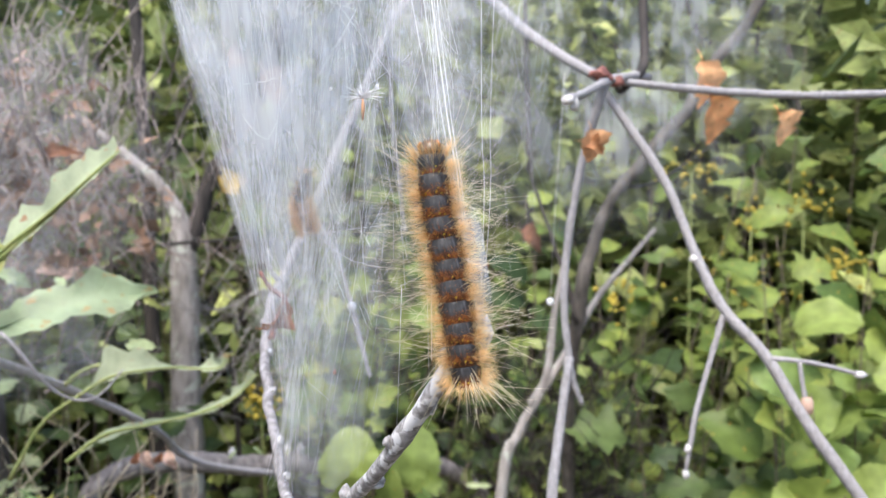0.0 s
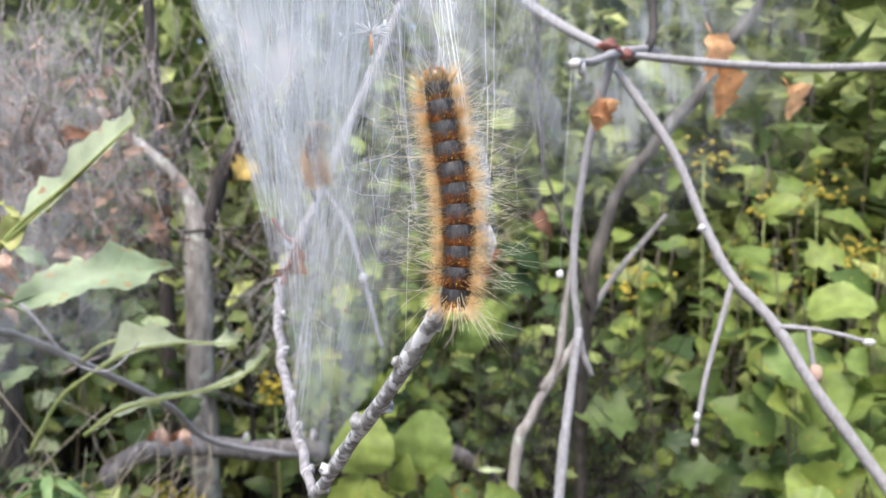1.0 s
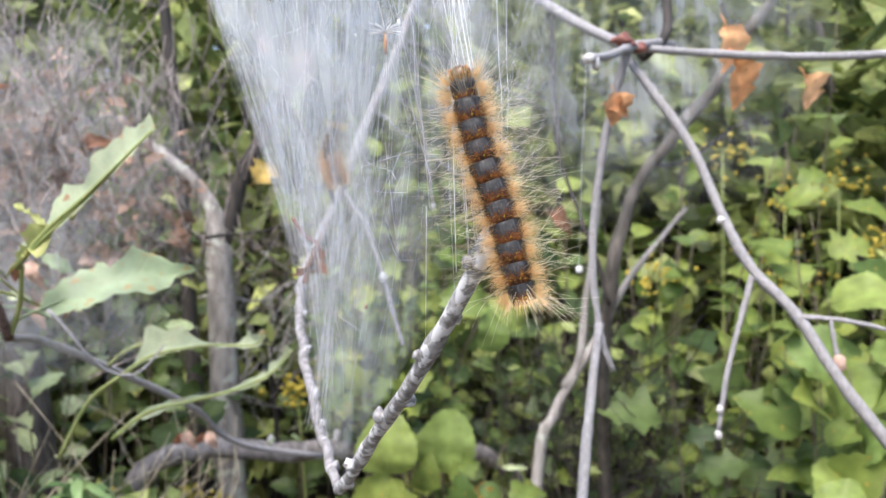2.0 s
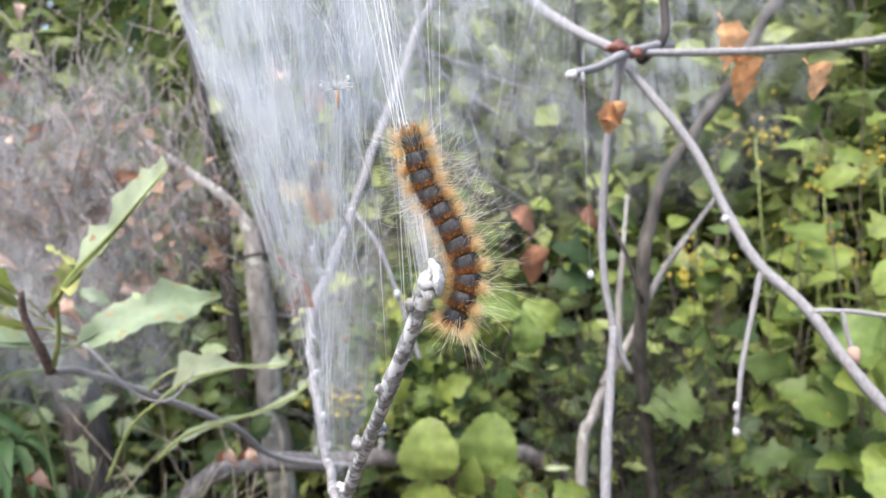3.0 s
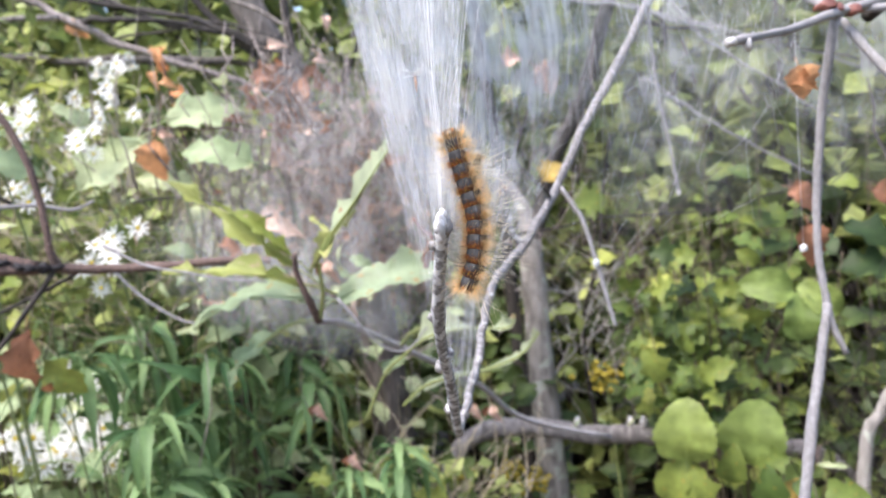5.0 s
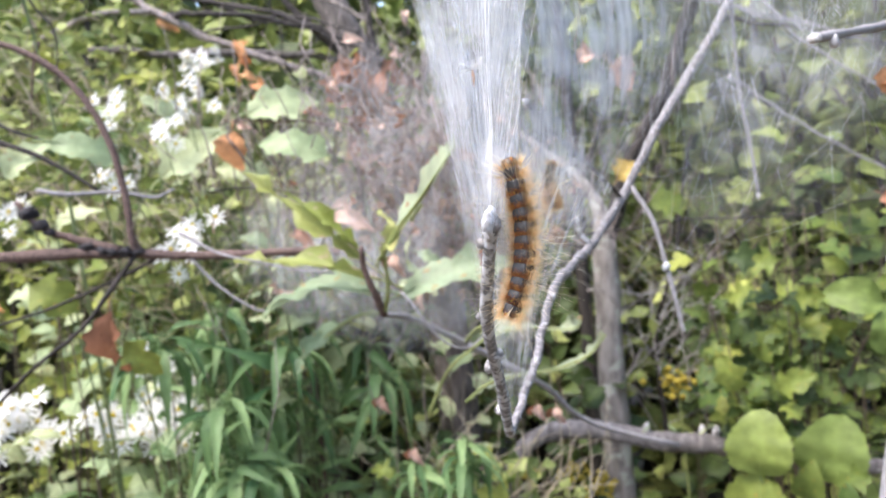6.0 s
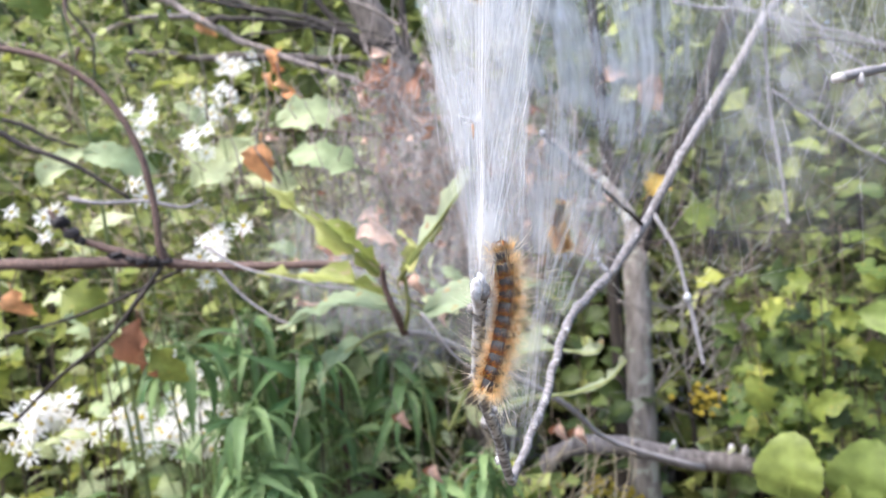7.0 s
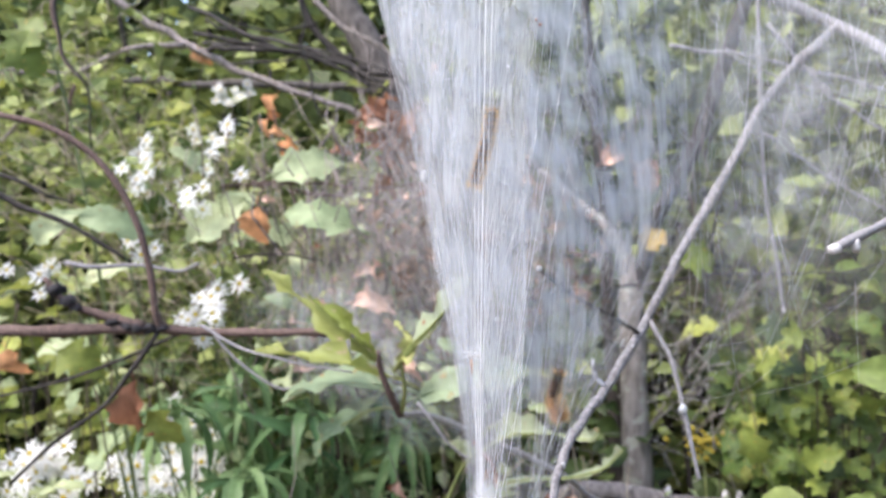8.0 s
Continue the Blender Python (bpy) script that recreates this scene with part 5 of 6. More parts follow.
GIRTH = (0.76, 0.87, 0.94, 0.99, 1.02, 1.03, 1.03, 1.02, 0.99, 0.94, 0.82)
BODY = [mesh_from("ring", *ring_mesh(0.0027 * k, RING * 1.22), MAT["body"]) for k in GIRTH]
TUFT = [hair_mesh("tuft", 20 + i, 120, 0.0005, 0.0019, 0.00004, MAT["rust_hair"], 0.0, crest, -0.22, 0.17) for i in range(3)]
FLANK = [hair_mesh("flank_hair", 30 + i, 640, 0.0007, 0.0031, 0.000016, MAT["hair"], -0.05, flank, -0.14, 0.21) for i in range(3)]
FLUFF = [hair_mesh("fluff", 90 + i, 620, 0.0009, 0.0040, 0.00005, MAT["fluff"], -0.1, around, 0.0, 0.3) for i in range(2)]
DARK = [hair_mesh("dark_hair", 70 + i, 7, 0.0010, 0.0026, 0.00004, MAT["black_hair"], 0.1, sides, -0.2, 0.2) for i in range(3)]
LONG = [hair_mesh("long_hair", 40 + i, 30, 0.004, 0.0125, 0.00004, MAT["pale_hair"], 0.05, sides) for i in range(3)]
END_LONG = [hair_mesh("long_hair", 50 + i, 44, 0.004, 0.011, 0.00005, MAT["pale_hair"], s, around) for i, s in enumerate((0.9, -0.9))]


END_TUFT = [hair_mesh("tuft", 60 + i, 360, 0.0008, 0.0034, 0.000022, MAT["hair"], s, around, m, 0.10) for i, (s, m) in enumerate(((1.3, 0.42), (-1.3, -0.42)))]


def wart_mesh():
    verts, faces = [], []
    g = random.Random(2)
    for i in range(14):
        a = g.uniform(0.15, math.pi - 0.15)
        c = Vector((math.cos(a) * 0.00268, -0.0009 + g.uniform(-0.0006, 0.0006), math.sin(a) * 0.00242))
        r = g.uniform(0.00010, 0.00019)
        k = len(verts)
        verts += [c + Vector(d) * r for d in ((1, 0, 0), (-1, 0, 0), (0, 1, 0), (0, -1, 0), (0, 0, 1), (0, 0, -1))]
        faces += [tuple(k + j for j in q) for q in ((0, 2, 4), (2, 1, 4), (1, 3, 4), (3, 0, 4), (2, 0, 5), (1, 2, 5), (3, 1, 5), (0, 3, 5))]
    return mesh_from("wart", verts, faces, MAT["yellow"])


WARTS = wart_mesh()


def caterpillar(label):
    ob = thing("caterpillar", label, "caterpillar", "tent caterpillars")
    rings = []
    for i in range(RINGS):
        r = child("body_ring", BODY[i], ob)
        child("tuft", END_TUFT[0] if i == 0 else END_TUFT[1] if i == RINGS - 1 else TUFT[i % 3], r, "short rust-orange bristles", "stuff")
        child("flank_hair", FLANK[(i + 1) % 3], r, "soft orange side fringe", "stuff")
        child("long_hair", END_LONG[0] if i == 0 else END_LONG[1] if i == RINGS - 1 else LONG[i % 3], r, "long pale hairs", "stuff")
        child("dark_hair", DARK[i % 3], r, "fine black hairs", "stuff")
        child("wart", WARTS, r, "tiny yellow warts", "stuff")
        rings.append(r)
    hd = knob("head", (0, 0.0024, -0.0001), 0.0020, MAT["head"], rings[0], (1.05, 0.9, 1.0), 3, "glossy dark head", 0.1)
    for x in (-0.0014, 0.0014):
        knob("antenna_tuft", (x, 0.0030, 0.0006), 0.00045, MAT["rust_hair"], rings[0], (1, 1.6, 1), x * 99, "short rust tuft beside the head", 0.5)
    for x in (-0.0009, 0.0009):
        for y in (-0.0010, 0.0010):
            knob("proleg", (x * 1.6, y, -0.0026), 0.0006, MAT["body"], rings[6], (1, 1, 1.4), y * 99, "", 0.1)
    return ob, rings


def spine_frames(points, dorsal):
    """Poses of the rings along a smooth line from head to tail."""
    c = curve_points(points, 60)
    dist = [0.0]
    for a, b in zip(c, c[1:]):
        dist.append(dist[-1] + (b - a).length)
    out = []
    for i in range(RINGS):
        want = dist[-1] * (0.045 + 0.91 * i / (RINGS - 1))
        k = max(j for j in range(59) if dist[j] <= want)
        p = c[k].lerp(c[k + 1], (want - dist[k]) / max(1e-9, dist[k + 1] - dist[k]))
        y = (c[max(k - 2, 0)] - c[min(k + 3, 59)]).normalized()
        x = y.cross(Vector(dorsal)).normalized()
        z = x.cross(y)
        m = Matrix((x, y, z)).transposed().to_4x4()
        m.translation = p
        out.append(m)
    return out


SPINE = []


def spine(t, *points):
    SPINE.append((t, [Vector(p) for p in points]))


spine(0, (0.0042, 0.1281, 1.0430), (0.0054, 0.1276, 1.0346), (0.0073, 0.1272, 1.0258), (0.0089, 0.1267, 1.0169), (0.0104, 0.1262, 1.0072))
spine(0.5, (0.0042, 0.1280, 1.0410), (0.0059, 0.1275, 1.0318), (0.0076, 0.1270, 1.0226), (0.0091, 0.1265, 1.0144), (0.0104, 0.1260, 1.0057))
spine(1, (0.0044, 0.1280, 1.0409), (0.0061, 0.1275, 1.0322), (0.0078, 0.1270, 1.0230), (0.0083, 0.1264, 1.0138), (0.0075, 0.1258, 1.0042))
spine(1.5, (0.0040, 0.1278, 1.0401), (0.0057, 0.1274, 1.0313), (0.0074, 0.1269, 1.0220), (0.0080, 0.1263, 1.0128), (0.0087, 0.1257, 1.0027))
spine(1.7, (0.0039, 0.1277, 1.0403), (0.0052, 0.1273, 1.0315), (0.0070, 0.1268, 1.0222), (0.0091, 0.1264, 1.0129), (0.0138, 0.1260, 1.0032))
spine(2.25, (0.0080, 0.1335, 1.0417), (0.0112, 0.1335, 1.0322), (0.0150, 0.1335, 1.0224), (0.0178, 0.1332, 1.0132), (0.0170, 0.1328, 1.0036))
spine(2.8, (0.0078, 0.1390, 1.0428), (0.0108, 0.1386, 1.0324), (0.0145, 0.1384, 1.0224), (0.0173, 0.1382, 1.0136), (0.0141, 0.1372, 1.0040))
spine(3, (0.0093, 0.1390, 1.0422), (0.0116, 0.1387, 1.0321), (0.0158, 0.1386, 1.0230), (0.0182, 0.1384, 1.0140), (0.0144, 0.1374, 1.0045))
spine(3.5, (0.0118, 0.1391, 1.0399), (0.0143, 0.1391, 1.0291), (0.0178, 0.1394, 1.0197), (0.0177, 0.1388, 1.0101), (0.0134, 0.1374, 1.0022))
spine(4, (0.0120, 0.1390, 1.0364), (0.0144, 0.1393, 1.0270), (0.0175, 0.1400, 1.0187), (0.0179, 0.1396, 1.0092), (0.0131, 0.1374, 0.9998))
spine(4.5, (0.0132, 0.1396, 1.0354), (0.0150, 0.1400, 1.0259), (0.0167, 0.1403, 1.0160), (0.0162, 0.1396, 1.0063), (0.0123, 0.1374, 0.9983))
spine(4.7, (0.0130, 0.1396, 1.0356), (0.0154, 0.1403, 1.0248), (0.0171, 0.1408, 1.0162), (0.0167, 0.1401, 1.0064), (0.0144, 0.1385, 0.9982))
spine(5.8, (0.0142, 0.1404, 1.0282), (0.0166, 0.1416, 1.0187), (0.0177, 0.1419, 1.0094), (0.0163, 0.1405, 1.0003), (0.0134, 0.1381, 0.9933))
spine(6, (0.0143, 0.1406, 1.0269), (0.0164, 0.1416, 1.0171), (0.0167, 0.1413, 1.0077), (0.0154, 0.1399, 0.9985), (0.0133, 0.1381, 0.9918))
spine(6.5, (0.0146, 0.1409, 1.0254), (0.0160, 0.1415, 1.0166), (0.0160, 0.1410, 1.0073), (0.0147, 0.1396, 0.9980), (0.0119, 0.1371, 0.9900))
spine(7, (0.0142, 0.1406, 1.0227), (0.0157, 0.1413, 1.0142), (0.0151, 0.1404, 1.0064), (0.0137, 0.1389, 0.9987), (0.0115, 0.1368, 0.9907))
spine(7.3, (0.0140, 0.1405, 1.0228), (0.0148, 0.1406, 1.0149), (0.0149, 0.1403, 1.0057), (0.0138, 0.1390, 0.9979), (0.0125, 0.1376, 0.9908))
spine(8, (0.0147, 0.1409, 1.0207), (0.0154, 0.1410, 1.0127), (0.0153, 0.1405, 1.0042), (0.0144, 0.1394, 0.9964), (0.0134, 0.1382, 0.9892))

climber, climber_rings = caterpillar("hairy rust-orange caterpillar with slate-black bands, climbing down silk")
DORSAL = (-0.15, -1.0, 0.25)


def still_caterpillar(label, points, dorsal, size):
    ob, rings = caterpillar(label)
    at = Vector(points[len(points) // 2])
    for r, m in zip(rings, spine_frames([(Vector(p) - at) / size for p in points], dorsal)):
        r.matrix_basis = m
    ob.matrix_basis = Matrix.Translation(at) @ Matrix.Diagonal((size, size, size, 1))
    return ob, at


second, SECOND_AT = still_caterpillar("small orange caterpillar resting behind the gauze", [(-0.0376, 0.2400, 1.0432), (-0.0386, 0.2391, 1.0380), (-0.0386, 0.2386, 1.0328), (-0.0367, 0.2387, 1.0272)], (-0.35, -0.9, 0.2), 0.8)
for k, r in enumerate([c for c in second.children if c.name.startswith("body_ring")]):
    if k > 5:
        child("fluff", FLUFF[k % 2], r, "dense golden fluff", "stuff")
    elif k < 4:
        bpy.data.objects.remove([c for c in r.children if c.name.startswith("flank_hair")][0])
still_caterpillar("thin dark caterpillar high up inside the tent", [(-0.0379, 0.2229, 1.1318), (-0.0389, 0.2218, 1.1240), (-0.0412, 0.2198, 1.1142), (-0.0428, 0.2175, 1.1062)], (0.04, -1.0, 0.2), 0.72)


# ---- leafy sprig beside the tent ----
def eaten_sprig():
    ob = thing("eaten_sprig", "chewed yellow-green leafy sprig on a brown stem", "plant")
    tube("stem", [(-0.16, 0.75, 0.77), (-0.2202, 0.6686, 0.8098), (-0.2308, 0.6029, 0.8586), (-0.2594, 0.5231, 0.9087), (-0.2735, 0.4700, 0.9371), (-0.2757, 0.4396, 0.9440)], (0.0028, 0.0026), MAT["branch"], ob, 24, 8, 0.3)
    tube("shoot", [(-0.2757, 0.4396, 0.9440), (-0.272, 0.425, 0.9635), (-0.274, 0.418, 0.982), (-0.270, 0.412, 0.998)], (0.0032, 0.0018), MAT["brown_bark"], ob, 14, 7)
    tube("shoot", [(-0.2757, 0.4396, 0.9440), (-0.262, 0.43, 0.965), (-0.247, 0.41, 0.99)], (0.002, 0.0012), MAT["stem"], ob, 10, 6)
    for key, base, tip, face, w in (
            ("sprig", (-0.248, 0.407, 0.992), (-0.205, 0.388, 1.024), (0.3, -0.9, 0.3), 0.95),
            ("sprig", (-0.222, 0.395, 1.010), (-0.245, 0.400, 1.026), (0.3, -0.8, 0.5), 0.9),
            ("sprig", (-0.278, 0.422, 0.988), (-0.345, 0.370, 1.062), (0.5, -0.9, 0.4), 0.7),
            ("sprig", (-0.274, 0.415, 0.996), (-0.316, 0.385, 1.046), (0.3, -0.6, 0.6), 0.7),
            ("grey_eaten", (-0.256, 0.439, 0.961), (-0.177, 0.454, 0.993), (0.1, -0.8, 0.5), 1.0),
            ("sprig", (-0.288, 0.441, 0.973), (-0.393, 0.395, 1.004), (0.1, -0.6, 0.8), 0.6),
            ("grey_eaten", (-0.290, 0.450, 0.962), (-0.40, 0.42, 0.972), (0.0, -0.5, 0.9), 0.7),
            ("grey_eaten", (-0.350, 0.470, 0.930), (-0.407, 0.449, 0.890), (0.1, -0.8, 0.5), 0.7)):
        add_leaf(ob, key, base, tip, face, w * (0.6 if key == "sprig" else 0.75))
    C = MAT["chewed"]
    blade(ob, C, [(-0.236, 0.402, 0.998), (-0.218, 0.394, 1.010), (-0.192, 0.384, 1.028), (-0.168, 0.372, 1.045), (-0.148, 0.362, 1.058)], (0.35, -0.8, 0.6), (0.001, 0.007, 0.010, 0.013, 0.009, 0.008), (0.001, 0.001, 0.003, 0.002, 0.004, 0.002), 3, ragged=0.45, teeth=12.0)
    blade(ob, C, [(-0.237, 0.5, 0.909), (-0.214, 0.5, 0.922), (-0.177, 0.5, 0.928), (-0.147, 0.5, 0.928), (-0.139, 0.498, 0.938)], (0.1, -0.9, 0.3), (0.001, 0.002, 0.018, 0.013, 0.001, 0.001, 0.010, 0.007, 0.001), (0.001, 0.002, 0.001, 0.002, 0.001), 11, ragged=0.4, teeth=14.0)
    blade(ob, C, [(-0.246, 0.5, 0.865), (-0.221, 0.5, 0.883), (-0.189, 0.5, 0.891), (-0.158, 0.5, 0.899), (-0.136, 0.5, 0.909), (-0.121, 0.498, 0.925)], (0.1, -0.9, 0.3), (0.001, 0.002, 0.004, 0.001, 0.003, 0.005, 0.004), (0.001, 0.004, 0.001, 0.002, 0.001, 0.001), 23, ragged=0.55, teeth=16.0)
    tube("stalk", [(-0.284, 0.5, 0.852), (-0.262, 0.5, 0.890), (-0.237, 0.5, 0.909)], (0.0016, 0.0011), MAT["stem"], ob, 10, 6)
    tube("shoot", [(-0.250, 0.409, 0.988), (-0.222, 0.395, 1.010), (-0.196, 0.384, 1.026), (-0.150, 0.362, 1.056)], (0.0016, 0.0006), MAT["stem"], ob, 12, 6)
    for a, b, c in (((-0.2594, 0.5231, 0.9087), (-0.235, 0.51, 0.925), (-0.20, 0.51, 0.932)),
                    ((-0.2735, 0.470, 0.9371), (-0.31, 0.455, 0.942), (-0.36, 0.46, 0.92))):
        tube("stalk", [a, b, c], (0.0016, 0.0009), MAT["stem"], ob, 10, 6)
    for x, y, z in ((-0.236, 0.60, 0.835), (-0.222, 0.61, 0.832), (-0.335, 0.50, 0.857), (-0.302, 0.50, 0.815), (-0.255, 0.43, 0.985)):
        add_leaf(ob, "pink", (x, y, z + 0.006), (x + 0.006, y - 0.003, z - 0.009), (0.2, -1, 0.2), 0.8, "dry_leaf")
        add_leaf(ob, "brown", (x - 0.004, y, z + 0.004), (x - 0.010, y - 0.003, z - 0.007), (0.4, -1, 0.1), 0.7, "dry_leaf")


eaten_sprig()


def web_nest():
    """The older grey nest of silk and dead twiglets further back."""
    ob = thing("old_nest", "old grey-brown nest of silk, dead twiglets and dry leaves", "nest")
    g = random.Random(21)
    bits = []
    centre = Vector((-0.485, 0.76, 1.045))
    for i in range(1100):
        d = Vector((g.gauss(0, 0.10), g.gauss(0.03, 0.12), g.gauss(-0.01, 0.085)))
        p = centre + d
        q = p + Vector((g.gauss(0, 0.03), g.gauss(0, 0.02), g.uniform(0.02, 0.10)))
        bits.append(tube_data([p, (p + q) / 2 + Vector((g.gauss(0, 0.008), g.gauss(0, 0.006), 0)), q], (g.uniform(0.0005, 0.0014), 0.0004), 4))
    merged("twiglet", bits, MAT["nest_twig"], ob, kind="stuff")
    v, f = leaf_cloud(700, (0.16, 0.18, 0.14), 0.022, 77)
    merged("litter", [([p + centre + Vector((0.0, 0.08, -0.01)) for p in v], f)], MAT["litter"], ob, "crumbled dry leaf litter held in silk", "stuff", False)
    for i in range(40):
        p = centre + Vector((g.gauss(0, 0.10), g.gauss(-0.03, 0.10), g.gauss(0, 0.09)))
        e = p + Vector((g.gauss(0, 1), g.gauss(0, 1), g.gauss(0, 1))).normalized() * g.uniform(0.010, 0.022)
        add_leaf(ob, g.choice(("brown", "pink", "pink")), p, e, (g.gauss(0, 0.5), -1, 0.3), 1.0, "dry_leaf")
    for i in range(26):
        p = Vector((-0.37 + g.uniform(-0.17, 0.17), 0.50 + g.uniform(-0.02, 0.05), 0.975 + g.gauss(0, 0.018)))
        e = p + Vector((g.gauss(0, 1), g.gauss(0, 0.5), g.gauss(-0.4, 0.7))).normalized() * g.uniform(0.010, 0.024)
        add_leaf(ob, g.choice(("pale", "pink", "pale", "brown", "sprig")), p, e, (g.gauss(0, 0.5), -1, 0.5), 0.9, "dry_leaf")
    add_leaf(ob, "pink", (-0.389, 0.510, 1.018), (-0.355, 0.515, 1.020), (0, -0.8, 0.6), 0.9, "dry_leaf")
    for k, off in enumerate((-0.15, -0.06, 0.0, 0.02)):
        verts, faces = [], []
        for j in range(15):
            for i in range(15):
                u, v = i / 14 - 0.5, j / 14 - 0.5
                p = centre + Vector((u * 0.50 + v * 0.05, off - u * 0.1 + (u * u + v * v) * 0.25, v * 0.36)) if k < 2 else Vector((-0.37 + u * 0.40, 0.48 + off - u * 0.10, 0.980 + v * (0.13 + off) - u * 0.05))
                verts.append(p + Vector((0, 1, 0)) * 0.02 * noise.noise(p * 12))
        for j in range(14):
            for i in range(14):
                if (i - 6.5) ** 2 + (j - 6.5) ** 2 < 46 + 12 * noise.noise(Vector((i * 0.6, j * 0.6, k))):
                    a = j * 15 + i
                    faces.append((a, a + 1, a + 16, a + 15))
        me = mesh_from("gauze", verts, faces, MAT["nest_sheet" if k < 2 else "thin_sheet"])
        fade = me.attributes.new("silk_fill", "FLOAT", "POINT")
        fade.data.foreach_set("value", [(1.0 if k < 2 else 0.75) * max(0.0, 1 - ((i % 15) / 7 - 1) ** 2 - ((i // 15) / 7 - 1) ** 2) ** 0.7 for i in range(225)])
        child("gauze", me, ob, "thin grey veil of silk")


web_nest()


# ---- leaves and shrubs around ----
def left_leaves():
    for label, items in (
            ("pale grey-green broad leaves on a thin stem", (((-0.623, 0.498, 1.076), (-0.574, 0.539, 1.134)), ((-0.618, 0.378, 1.110), (-0.566, 0.417, 1.096)), ((-0.704, 0.374, 1.084), (-0.671, 0.401, 1.122)))),
            ("long dull green leaves behind the nest", (((-0.447, 0.571, 1.087), (-0.502, 0.531, 1.113)), ((-0.589, 0.592, 1.148), (-0.527, 0.641, 1.171)), ((-0.574, 0.539, 1.122), (-0.613, 0.506, 1.081)))),
            ("yellow-green leaves at the thicket's edge", (((-0.721, 0.374, 1.298), (-0.698, 0.388, 1.256)), ((-0.717, 0.376, 1.275), (-0.703, 0.389, 1.320)), ((-0.686, 0.381, 0.973), (-0.649, 0.408, 0.948))))):
        ob = thing("broad_leaf_plant", label, "plant", "broad leaf plants")
        for a, b in items:
            key = "sun" if "yellow" in label else "pale"
            add_leaf(ob, key, a, b, (0.5, -0.7, 0.45), 1.05)
            mid = Vector(a) + Vector((0.02, 0.05, -0.12))
            tube("stem", [Vector(a), mid, Vector((mid.x + 0.03, mid.y + 0.1, 0.0))], (0.0007, 0.0014), MAT["herb_stem"], ob, 12, 6)
    for label, key, a, b, w in (("curled brown dead leaf hanging from a twig", "brown", (-0.596, 0.410, 0.945), (-0.594, 0.405, 0.878), 0.62),
                                ("yellowing leaf beside a dead brown one", "sun", (-0.588, 0.418, 0.915), (-0.562, 0.436, 0.878), 0.8),
                                ("curled orange dead leaf hanging in the thicket", "orange", (-0.483, 0.482, 1.110), (-0.483, 0.480, 1.074), 1.2),
                                ("dry orange leaf on a bare branch", "orange", (-1.177, 0.914, 1.425), (-1.150, 0.930, 1.405), 1.0),
                                ("crumpled orange leaf among stems", "orange", (-0.727, 0.350, 0.977), (-0.716, 0.355, 0.948), 1.2)):
        ob = thing("dead_leaf", label, "leaf", "dead leaves")
        add_leaf(ob, key, a, b, (0.5, -0.8, 0.1), w, "blade")
        tube("stalk", [Vector(a), Vector(a) + Vector((0.004, 0.006, 0.02)), Vector(a) + Vector((0.0, 0.015, 0.045))], (0.0006, 0.0006), MAT["brown_bark"], ob, 8, 5)
    ob = thing("dead_leaf_cluster", "bunch of crumpled rust-brown leaves on a branch end", "leaves")
    g = random.Random(9)
    for i in range(26):
        p = Vector((-0.80, 1.03, 1.235)) + Vector((g.gauss(0, 0.035), g.gauss(0, 0.03), g.gauss(0, 0.03)))
        d = Vector((g.gauss(0.3, 0.6), g.gauss(0, 0.5), g.gauss(-0.3, 0.6))).normalized() * g.uniform(0.03, 0.055)
        add_leaf(ob, "brown", p, p + d, (g.gauss(0, 0.4), -1, 0.4), 1.0, "dry_leaf")
    tube("stalk", [(-0.87, 1.13, 1.26), (-0.83, 1.06, 1.25), (-0.78, 1.03, 1.22)], (0.004, 0.002), MAT["brown_bark"], ob, 8, 6)
    ob = thing("dead_leaf_cluster", "few withered orange leaves on a thin stem", "leaves")
    for i in range(6):
        p = Vector((-0.665, 0.665, 1.215)) + Vector((g.gauss(0, 0.015), g.gauss(0, 0.012), g.gauss(0, 0.018)))
        d = Vector((g.gauss(0, 0.6), g.gauss(0, 0.5), g.gauss(-0.5, 0.5))).normalized() * g.uniform(0.018, 0.03)
        add_leaf(ob, "orange", p, p + d, (g.gauss(0, 0.4), -1, 0.4), 1.0, "dry_leaf")
    tube("stalk", [(-0.665, 0.665, 1.24), (-0.66, 0.68, 1.15), (-0.64, 0.72, 0.9), (-0.63, 0.74, 0.0)], (0.001, 0.003), MAT["brown_bark"], ob, 14, 6)


left_leaves()


